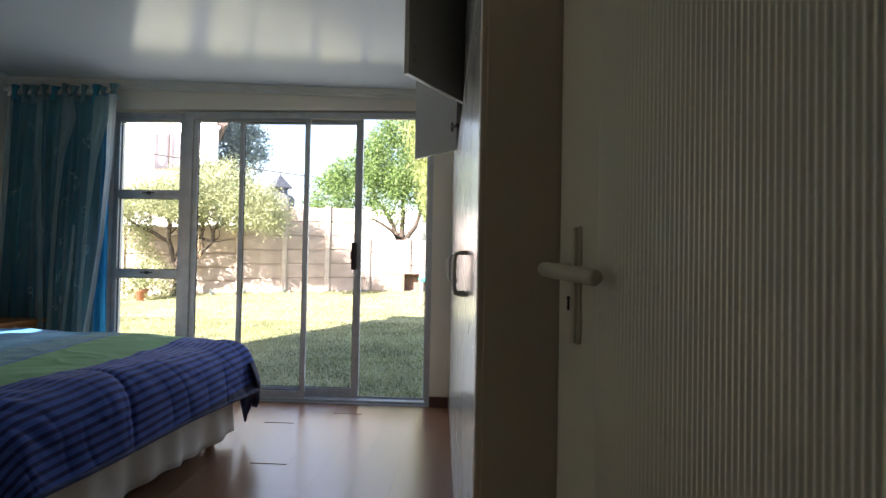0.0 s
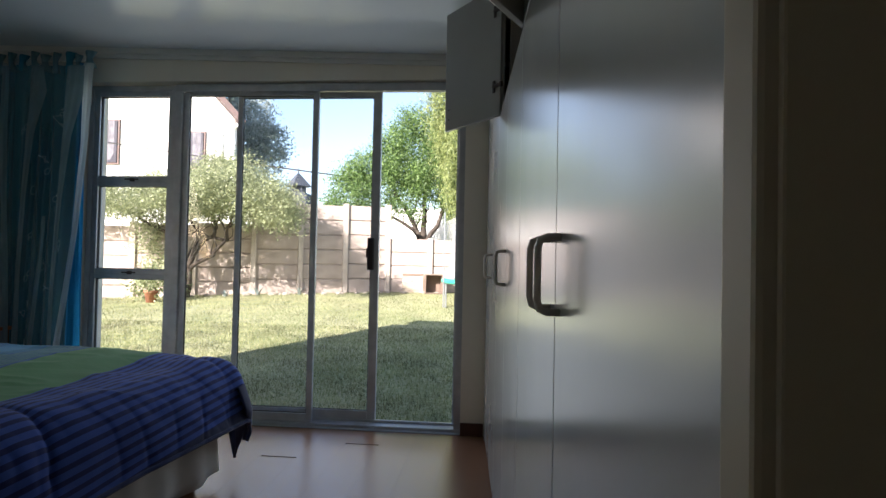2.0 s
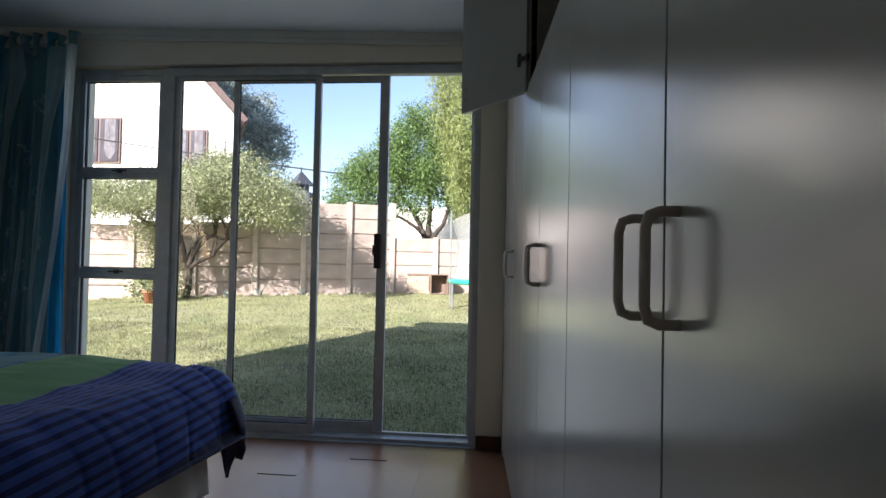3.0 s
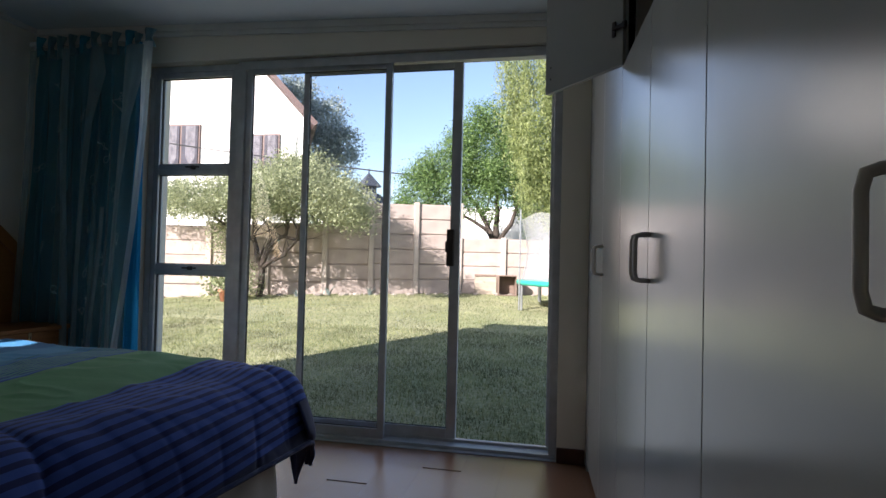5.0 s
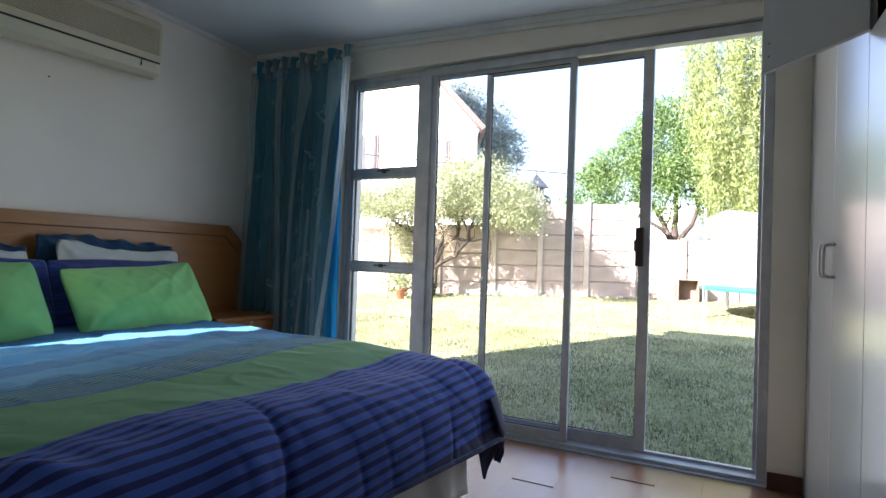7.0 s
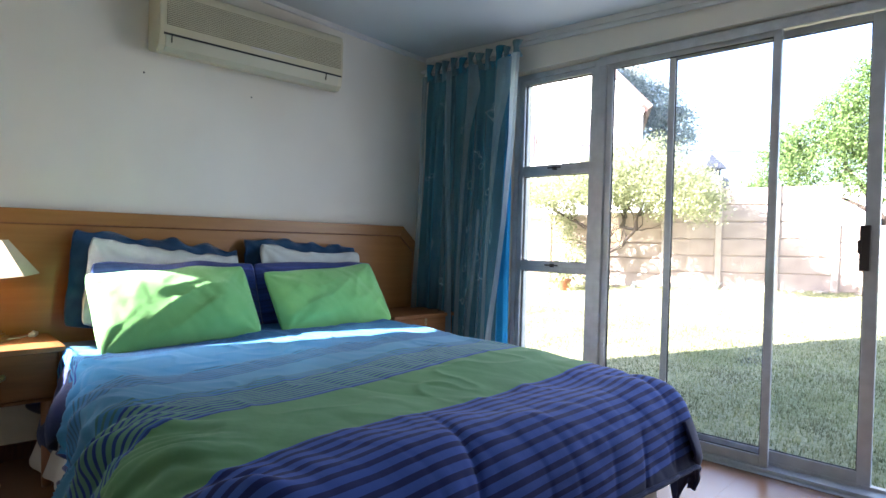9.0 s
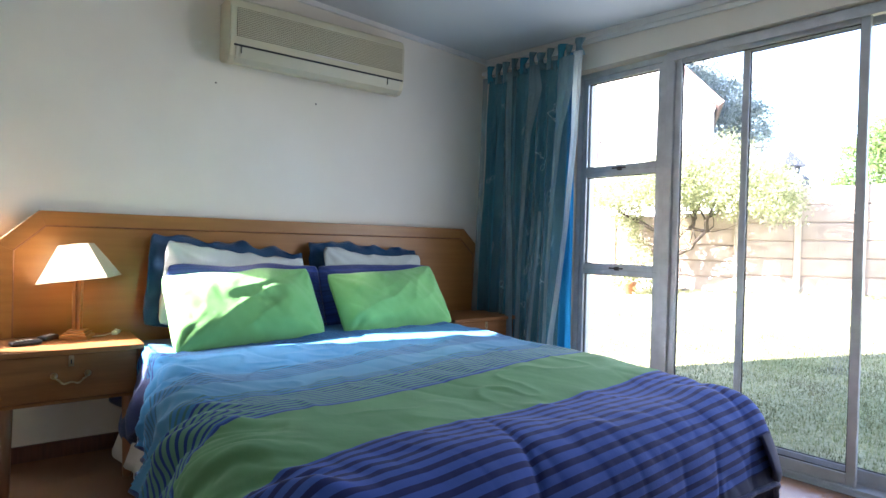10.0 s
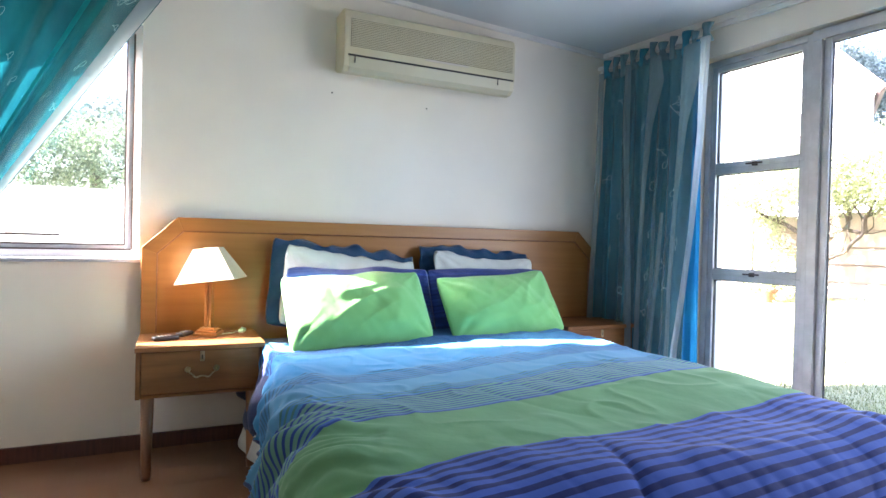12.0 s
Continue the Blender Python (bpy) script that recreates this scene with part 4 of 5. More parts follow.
def shade_mesh():
    bm = bmesh.new()
    lo = [bm.verts.new((sx * 0.138, sy * 0.105, 0.262)) for sx, sy in ((-1, -1), (1, -1), (1, 1), (-1, 1))]
    hi = [bm.verts.new((sx * 0.058, sy * 0.042, 0.418)) for sx, sy in ((-1, -1), (1, -1), (1, 1), (-1, 1))]
    for k in range(4):
        bm.faces.new((lo[k], lo[(k + 1) % 4], hi[(k + 1) % 4], hi[k]))
    bmesh.ops.recalc_face_normals(bm, faces=bm.faces)
    bmesh.ops.solidify(bm, geom=list(bm.faces), thickness=0.003)
    bmesh.ops.rotate(bm, verts=bm.verts, matrix=Matrix.Rotation(math.radians(90), 3, "Z"))
    return bm


askew = Matrix.Translation((0, 0, 0.34)) @ Matrix.Rotation(math.radians(7), 4, "X") @ Matrix.Translation((0, 0, -0.34))
sh_ = shade_mesh()
bmesh.ops.transform(sh_, matrix=askew, verts=sh_.verts)
part("shade", sh_, SHADE, lamp, "cream tapered square fabric shade")
part("shade_ring", tube([tuple(askew @ Vector((0.02 * math.cos(k * math.pi / 8), 0.02 * math.sin(k * math.pi / 8), 0.419))) for k in range(17)], 0.002), BRASS, lamp)
bulb_m, bnt, bp_ = shader("warm_bulb")
bp_.inputs["Emission Color"].default_value = (1.0, 0.55, 0.22, 1)
bp_.inputs["Emission Strength"].default_value = 1.5
part("bulb", lathe([(0.006, 0.262), (0.012, 0.285), (0.022, 0.315), (0.022, 0.335), (0.012, 0.352), (0.0, 0.356)], steps=14), bulb_m, lamp, "glowing bulb", smooth=True)
bulb = new("lamp_light", bpy.data.lights.new("lamp_light", "POINT"))
bulb.data.energy, bulb.data.color, bulb.data.shadow_soft_size = 0.024, (1.0, 0.58, 0.22), 0.03
bulb.location = BED_WALL @ Vector((0.185, 0.312, 0.575 + 0.385))

for rx, ry, ang, ln_ in ((0.27, 0.125, 20, 0.11), (0.17, 0.205, 55, 0.09)):
    r = thing("remote_control", "small black remote control lying on the bedside table", "remote control", BED_WALL @ pose(rx, ry, 0.575, 0, 0, ang), "remote controls")
    part("shell", box((-0.021, -ln_ / 2, 0.0), (0.021, ln_ / 2, 0.019), 0.008, segments=3), BLACK, r, smooth=True)
    for k in range(8):
        part("button", box((-0.012 + 0.014 * (k % 2), -ln_ / 2 + 0.02 + 0.016 * (k // 2), 0.0188), (-0.003 + 0.014 * (k % 2), -ln_ / 2 + 0.029 + 0.016 * (k // 2), 0.0205)), WHITE_PLASTIC, r)
sw = thing("inline_switch", "white inline cord switch on the bedside table", "switch", BED_WALL @ pose(0.13, 0.47, 0.5745, 0, 0, 70))
part("housing", box((-0.013, -0.032, 0.0), (0.013, 0.032, 0.018), 0.006), WHITE_PLASTIC, sw, smooth=True)
part("rocker", box((-0.005, -0.010, 0.017), (0.005, 0.008, 0.024), 0.002), WHITE_PLASTIC, sw)
cord = [(0.185 - 0.02 * math.sin(k * 0.4), 0.37 + 0.07 * k / 6, 0.5775) for k in range(5)] + [(0.13, 0.455, 0.580)]
solid("lamp_cord", tube(cord, 0.0025, steps=6), WHITE_PLASTIC, "thin white lamp cord on the bedside table", "cord", m=BED_WALL, smooth=True)

# ---- air conditioner ----
ac = thing("air_conditioner", "yellowed wall-mounted split air conditioner above the bed", "air conditioner", BED_WALL)
AY0, AY1 = 0.945, 1.990
prof = [(0.001, 1.985), (0.02, 1.968), (0.10, 1.945), (0.150, 1.945), (0.178, 1.968), (0.190, 2.030), (0.190, 2.222), (0.178, 2.258), (0.150, 2.276), (0.001, 2.276)]


def ac_profile(points, y0, y1, bevel=0.004):
    bm = bmesh.new()
    a = [bm.verts.new((x, y0, z)) for x, z in points]
    b = [bm.verts.new((x, y1, z)) for x, z in points]
    bm.faces.new(a)
    bm.faces.new(b[::-1])
    n = len(points)
    for k in range(n):
        bm.faces.new((a[k], b[k], b[(k + 1) % n], a[(k + 1) % n]))
    bmesh.ops.bevel(bm, geom=[e for e in bm.edges if abs(e.verts[0].co.y - e.verts[1].co.y) < 1e-5], offset=bevel, segments=2, affect="EDGES")
    return bm


part("housing", ac_profile(prof, AY0, AY1), AC_SHELL, ac)
for k in range(16):
    z = 2.073 + 0.009 * k
    part("grille_slat", box((0.1885, AY0 + 0.035, z), (0.1955, AY1 - 0.018, z + 0.0046), 0), AC_SHELL, ac)
bars = bmesh.new()
for k in range(90):
    y = AY0 + 0.04 + k * (AY1 - AY0 - 0.065) / 89
    box((0.1892, y, 2.070), (0.1915, y + 0.0014, 2.216), 0, bars)
tagged(part("grille_bars", bars, AC_FLAP, ac), kind="stuff")
# Plate coloured dark: the shade between the slats is put into its colour.
part("grille_back", box((0.1885, AY0 + 0.034, 2.070), (0.1906, AY1 - 0.017, 2.217)), mat("grille_shadow", (0.17, 0.155, 0.10), (0.13, 0.12, 0.08), rough=0.8), ac, "dark plate painting in the shade behind the grille")
part("air_slot", box((0.150, AY0 + 0.020, 2.020), (0.1912, AY1 - 0.010, 2.030)), BLACK, ac, "black air slot")
part("flap", ac_profile([(0.156, 1.943), (0.181, 1.964), (0.1925, 2.018), (0.176, 2.018), (0.150, 1.952)], AY0 + 0.03, AY1 - 0.03, 0.001), AC_FLAP, ac, "grey-white air flap")
for y in (AY0 + 0.055, AY1 - 0.12):
    part("flap_arm", box((0.188, y, 1.985), (0.1945, y + 0.004, 2.022)), BLACK, ac)
part("badge", box((0.1905, AY0 + 0.46, 2.058), (0.1935, AY0 + 0.73, 2.068), 0.001), HANDLE, ac, "small grey maker's plate")

for y_, z_ in ((0.93, 1.86), (1.50, 1.84)):
    solid("nail", lathe([(0.0045, 0.0), (0.0045, 0.003), (0.002, 0.005)], centre=(0.0005, y_, z_), steps=8, tilt=Matrix.Rotation(math.radians(90), 3, "Y")), BROWN_METAL, "small dark nail head in the white wall", "nail", m=BED_WALL)

# ---- curtains ----
def fold(t, seed, n, amp):
    t = t + 0.055 * noise.noise(Vector((t * 5.0, seed, 1.5)))
    amp *= 0.75 + 0.6 * noise.noise(Vector((t * 7.0, seed, 8.5)))
    return amp * (math.sin(2 * math.pi * n * t + seed) + 0.3 * math.sin(2 * math.pi * n * 1.7 * t + 2.1 * seed) + 0.08 * math.sin(2 * math.pi * n * 3.1 * t + seed * 3))


CX0, CX1 = -3.045, -2.235


def drop_point(x0, x1, y, n, amp, seed, top=2.205, bottom=0.06, lean0=0.0, lean1=0.0):
    """A hanging cloth from x0 to x1 whose folds open and drift on the way down; the leans move its two edges at the hem."""
    def fn(a, b):
        z = top + (bottom - top) * b
        free = smoothstep(0.0, 0.2, b)
        x = x0 + (x1 - x0) * a + (lean0 * (1 - a) + lean1 * a) * b
        x += 0.016 * noise.noise(Vector((a * 7, b * 1.6, seed))) * free
        drift = a + 0.05 * noise.noise(Vector((a * 3.0, b * 1.3, seed + 3))) * free
        yy = y + fold(drift, seed, n, amp) * (0.45 + 0.55 * free + 0.2 * b) + 0.02 * noise.noise(Vector((a * 4, b * 2, seed + 7))) * free
        return (x, yy, z)
    return fn


def band_point(path, y, deep):
    """A gathered ridge of cloth that follows (x, z, width) stations from heading to hem."""
    def fn(a, b):
        t = b * (len(path) - 1)
        k = min(len(path) - 2, int(t))
        f = smoothstep(0, 1, t - k) * 0.6 + (t - k) * 0.4
        x, z, w = (path[k][i] * (1 - f) + path[k + 1][i] * f for i in range(3))
        return (x + w * (a - 0.5) + 0.004 * math.sin(9 * b + x * 40), y - deep * math.sin(math.pi * a) + 0.004 * math.sin(14 * a + 5 * b), z)
    return fn


cur = thing("curtain", "teal embroidered curtain drawn to the corner beside the window", "curtain")
part("cloth", sheet(drop_point(CX0, -2.325, -0.165, 7.5, 0.032, 0.6, lean0=-0.05, lean1=-0.10), 240, 44), TEAL, cur, smooth=True)
over_left = drop_point(CX0 - 0.005, -2.77, -0.212, 3.2, 0.024, 1.7, lean0=-0.06, lean1=0.05)
over_right = drop_point(-2.80, -2.27, -0.222, 5.0, 0.026, 2.9, lean0=0.03, lean1=-0.13)
part("overlay", sheet(over_left, 90, 40), ORGANZA, cur, "thin grey-teal organza layer", smooth=True)
part("overlay", sheet(over_right, 170, 40), ORGANZA, cur, "thin grey-teal organza layer", smooth=True)
for path in ([(-2.575, 2.17, 0.075), (-2.565, 2.02, 0.11), (-2.61, 1.75, 0.05), (-2.638, 1.38, 0.032), (-2.66, 0.9, 0.03), (-2.67, 0.08, 0.05)],
             [(-2.79, 2.17, 0.04), (-2.785, 1.9, 0.05), (-2.765, 1.3, 0.04), (-2.735, 0.7, 0.06), (-2.73, 0.08, 0.08)],
             [(-2.33, 2.17, 0.11), (-2.335, 2.0, 0.12), (-2.37, 1.75, 0.06), (-2.40, 1.35, 0.03), (-2.43, 0.8, 0.025), (-2.44, 0.08, 0.03)],
             [(-2.50, 1.25, 0.012), (-2.525, 0.9, 0.025), (-2.555, 0.5, 0.03), (-2.57, 0.08, 0.05)],
             [(-3.01, 2.17, 0.04), (-3.03, 1.5, 0.04), (-3.06, 0.7, 0.05), (-3.07, 0.08, 0.06)]):
    part("gathered_fold", sheet(band_point(path, -0.252, 0.014), 10, 40), PALE_ORGANZA, cur, "gathered organza fold", smooth=True)
part("edge_fold", sheet(band_point([(-2.252, 2.19, 0.065), (-2.265, 1.70, 0.045), (-2.305, 1.174, 0.036), (-2.350, 0.8, 0.040), (-2.395, 0.489, 0.042), (-2.43, 0.08, 0.06)], -0.238, 0.012), 10, 40), VEIL, cur, "pale folded leading edge", smooth=True)
part("lining", sheet(drop_point(-2.335, -2.295, -0.205, 1.0, 0.010, 4.0, lean0=-0.03, lean1=0.035), 50, 30), BLUE_LINING, cur, "bright blue lining turned outward", smooth=True)
for k in range(11):
    x = CX0 + 0.035 + k * (CX1 - CX0 - 0.06) / 10 + 0.012 * math.sin(k * 4.1)
    yy = -0.200 + 0.012 * math.sin(k * 2.3)
    wide = 0.066 + 0.014 * math.sin(3.3 * k)
    bm = sheet(lambda a, b, x=x, yy=yy, wide=wide, k=k: (x + wide * (a - 0.5) * (1 - 0.5 * math.sin(math.pi * min(1, b * 1.1)) ** 2) + 0.010 * (1 - b) * math.sin(k * 1.9), yy - 0.034 * math.sin(math.pi * a) * (1 - 0.5 * b) - 0.010 * math.sin(math.pi * b), 2.262 + 0.008 * math.sin(k * 2.7) - (0.115 + 0.02 * math.sin(k)) * b), 8, 9, 0.003)
    part("heading_pleat", bm, GREY_TEAL if k % 4 else TEAL, cur, smooth=True)


def squiggle(size, seed):
    """A looping stitched flourish as (across, up) offsets."""
    g = random.Random(seed)
    ph = g.uniform(0, 6)
    return [(size * (0.5 * math.sin(t + ph) + 0.35 * math.sin(2 * t)), size * (0.9 * math.cos(t) + 0.4 * math.sin(3 * t + ph))) for t in (k / 25 * 2 * math.pi for k in range(26))]


emb = bmesh.new()
rnd = random.Random(5)
for k in range(26):
    fn_, span = (over_right, 0.53) if k % 4 else (over_left, 0.27)
    a0, b0 = rnd.uniform(0.25, 0.85), 0.10 + 0.72 * (k + 0.5) / 26
    pts = []
    for dx, dz in squiggle(rnd.uniform(0.018, 0.034), k):
        p = fn_(min(1, max(0, a0 + dx / span)), min(1, max(0, b0 - dz / 2.145)))
        pts.append((p[0], p[1] - 0.004, p[2]))
    tube(pts, 0.0011, emb, 4)
tagged(part("embroidery", emb, THREAD, cur, "pale looping embroidery thread"), kind="stuff")
rail = thing("curtain_rail", "white curtain rail above the sliding door", "curtain rail")
part("track", box((-3.13, -0.175, 2.232), (-2.30, -0.155, 2.256), 0.003), TRIM, rail)
part("bracket", box((-3.11, -0.160, 2.19), (-3.07, -0.080, 2.262), 0.003), TRIM, rail)

cur2 = thing("curtain", "turquoise embroidered curtain swept aside at the window", "curtain", BED_WALL)


def swept(off, seed, n, amp, a0=0.0, a1=1.0):
    def fn(a, b):
        q = a0 + (a1 - a0) * a
        top = Vector((0.075, -1.12 + 1.225 * q, 2.205))
        tie = Vector((0.06, -1.13 + 0.26 * q, 0.56 + 0.12 * q))
        p = top.lerp(tie, b)
        sag = 0.16 * math.sin(math.pi * b) * (1 - q)
        wave = fold(q + 0.02 * math.sin(3 * b + 5 * q), seed, n, amp) * (1 - 0.35 * b)
        return (p.x + off + wave, p.y - 0.3 * sag, p.z - sag * 0.5)
    return fn


part("cloth", sheet(swept(0.0, 0.3, 6, 0.028, 0.0, 0.99), 190, 48), TURQUOISE, cur2, smooth=True)
part("overlay", sheet(swept(0.026, 0.5, 6, 0.028, 0.84, 0.985), 60, 44), ORGANZA, cur2, "thin grey-teal organza layer", smooth=True)
# Bright strip painted in where light leaks through the folded cloth.
part("lining", sheet(swept(0.036, 0.3, 6, 0.016, 0.765, 0.785), 8, 44), CYAN_LEAK, cur2, "strip coloured bright cyan for light leaking through a fold", smooth=True)
part("sheer_edge", sheet(swept(0.030, 0.9, 5, 0.014, 0.935, 1.0), 30, 44), VEIL, cur2, "pale sheer border of the curtain", smooth=True)
emb = bmesh.new()
stitch = swept(0.036, 0.8, 4.4, 0.028)
for k in range(20):
    q, b = rnd.uniform(0.5, 0.93), rnd.uniform(0.03, 0.7)
    tube([(lambda p: (p[0] + 0.004, p[1], p[2]))(stitch(min(1, q + dx * 0.9), min(1, max(0, b - dz * 0.55)))) for dx, dz in squiggle(rnd.uniform(0.018, 0.028), k + 90)], 0.0010, emb, 4)
tagged(part("embroidery", emb, THREAD, cur2, "pale looping embroidery thread"), kind="stuff")
part("rod", tube([(0.075, -1.16, 2.225), (0.075, 0.10, 2.225)], 0.010, steps=10), TRIM, cur2, "white curtain rod")
part("rod_end", box((0.0, 0.088, 2.205), (0.085, 0.108, 2.24), 0.003), TRIM, cur2)

# ---- garden ----
def ground_z(x, y):
    h = -0.07 + 0.045 * min(max(y, 0.0), 9.0) * smoothstep(-14, -4, x)
    side = smoothstep(-4.0, -7.5, x) * smoothstep(3.0, -2.0, y)
    return h * (1 - side) - 0.07 * side + 0.012 * noise.noise(Vector((x * 0.7, y * 0.7, 2.0)))


def ground_mesh():
    xs = sorted(set([-600, -200, -80, -40, -25] + [-18 + 0.5 * k for k in range(57)] + [14, 20, 40, 90, 250, 600]))
    ys = sorted(set([-600, -200, -80, -40, -20, -12, -8.5] + [-4 + 0.5 * k for k in range(34)] + [14, 17, 22, 30, 50, 100, 300, 800]))
    bm = bmesh.new()
    grid = [[bm.verts.new((x, y, ground_z(x, y) if not (-3.7 < x < 5.4 and -8.2 < y < 0.0) else -0.32)) for y in ys] for x in xs]
    for i in range(len(xs) - 1):
        for j in range(len(ys) - 1):
            bm.faces.new((grid[i][j], grid[i + 1][j], grid[i + 1][j + 1], grid[i][j + 1]))
    return bm


solid("ground", ground_mesh(), LAWN, "sunlit patchy green lawn and ground", "lawn", "structure", smooth=True)


def quads(points, rights, ups):
    """Many small four-cornered leaves from arrays of middles and half axes."""
    n = len(points)
    v = np.empty((n, 4, 3))
    v[:, 0], v[:, 1], v[:, 2], v[:, 3] = points - ups, points + rights * 0.9, points + ups, points - rights * 0.9
    me = bpy.data.meshes.new("leaves")
    me.from_pydata(v.reshape(-1, 3).tolist(), [], np.arange(4 * n).reshape(n, 4).tolist())
    return me


def grass_mesh(n, x0, x1, y0, y1, h, seed):
    g = np.random.default_rng(seed)
    x, y = g.uniform(x0, x1, n), g.uniform(y0, y1, n)
    z = np.array([ground_z(a, b) for a, b in zip(x, y)])
    hh = h * g.uniform(0.4, 1.2, n)
    a = g.uniform(0, 2 * math.pi, n)
    w = 0.0035 * g.uniform(0.7, 1.5, n)
    lean = g.uniform(0.1, 0.9, n)
    v = np.empty((n, 3, 3))
    v[:, 0] = np.stack([x - w * np.sin(a), y + w * np.cos(a), z - 0.004], 1)
    v[:, 1] = np.stack([x + w * np.sin(a), y - w * np.cos(a), z - 0.004], 1)
    v[:, 2] = np.stack([x + lean * hh * np.cos(a), y + lean * hh * np.sin(a), z + hh], 1)
    me = bpy.data.meshes.new("grass")
    me.from_pydata(v.reshape(-1, 3).tolist(), [], np.arange(3 * n).reshape(n, 3).tolist())
    me.materials.append(BLADE)
    return me


tagged(new("grass", grass_mesh(125000, -7.5, 1.8, 0.2, 4.2, 0.030, 3)), "short green and straw lawn grass", "grass", kind="stuff")
tagged(new("grass", grass_mesh(50000, -7.5, 1.8, 4.2, 9.0, 0.032, 4)), "short dry lawn grass in the sun", "grass", kind="stuff")


def crown_mesh(blobs, count, size, seed, material, droop=0.0, long=1.0, clump=20, loose=2.6):
    """Leaves gathered in sprays round the shells of several uneven clumps."""
    g = np.random.default_rng(seed)
    vol = np.array([b[3] * b[4] * b[5] for b in blobs]) ** (2 / 3)
    pts = []
    for b, k in zip(blobs, (count * vol / vol.sum()).astype(int)):
        sprays = max(12, k // clump)
        d = g.normal(size=(sprays, 3))
        d /= np.linalg.norm(d, axis=1)[:, None]
        c = np.array(b[:3]) + d * np.array(b[3:6]) * (g.uniform(0.40, 1.12, sprays) + 0.25 * (g.uniform(0, 1, sprays) > 0.86))[:, None]
        idx = g.integers(0, sprays, k)
        pts.append(c[idx] + g.normal(size=(k, 3)) * np.array([1 - 0.25 * droop, 1 - 0.25 * droop, 1 + droop * 2]) * size * loose - np.array([0, 0, droop * size * 4]) * g.uniform(0, 1, k)[:, None])
    p = np.concatenate(pts)
    n = len(p)
    r, u = g.normal(size=(n, 3)), g.normal(size=(n, 3))
    if droop:
        u = u * 0.35 + np.array([0, 0, -1.0])
    r /= np.linalg.norm(r, axis=1)[:, None]
    u -= (u * r).sum(1)[:, None] * r
    u /= np.linalg.norm(u, axis=1)[:, None]
    s = size * g.uniform(0.6, 1.3, n)[:, None]
    me = quads(p, r * s * 0.5, u * s * long)
    me.materials.append(material)
    return me


def tree(name, label, limbs, blobs, count, size, seed, leaves, droop=0.0, long=1.0, crook=1.0, twigs=0, clump=20, loose=2.6):
    t = thing(name, label, "tree")
    bm = bmesh.new()
    for path, r0, r1 in limbs:
        pts = [Vector(p) for p in path]
        fine = []
        for a, b in zip(pts, pts[1:]):
            for k in range(4):
                q = a.lerp(b, k / 4)
                j = (0.25 * r0 + 0.02) * crook
                fine.append(q + Vector((noise.noise(q * 4), noise.noise(q * 4 + Vector((5, 0, 0))), 0.6 * noise.noise(q * 4 + Vector((0, 7, 0))))) * j)
        fine.append(pts[-1])
        g = random.Random(len(path) * 7 + int(r0 * 1000) + seed)
        for k in range(twigs):
            p = fine[g.randrange(len(fine) // 3, len(fine))]
            step = Vector((g.uniform(-1, 1), g.uniform(-0.6, 0.6), g.uniform(0.1, 1.0))).normalized()
            run = [p]
            for h in range(5):
                step = (step + Vector((g.uniform(-0.7, 0.7), g.uniform(-0.5, 0.5), g.uniform(-0.2, 0.6)))).normalized()
                run.append(run[-1] + step * g.uniform(0.07, 0.16))
            tube(run, [r1 * (0.75 - 0.12 * h) for h in range(6)], bm, 6)
        tube(fine, [r0 + (r1 - r0) * k / (len(fine) - 1) for k in range(len(fine))], bm, 8)
    part("trunk", bm, BARK, t, smooth=True)
    c = new("crown", crown_mesh(blobs, count, size, seed, leaves, droop, long, clump, loose))
    c.parent = t
    return t


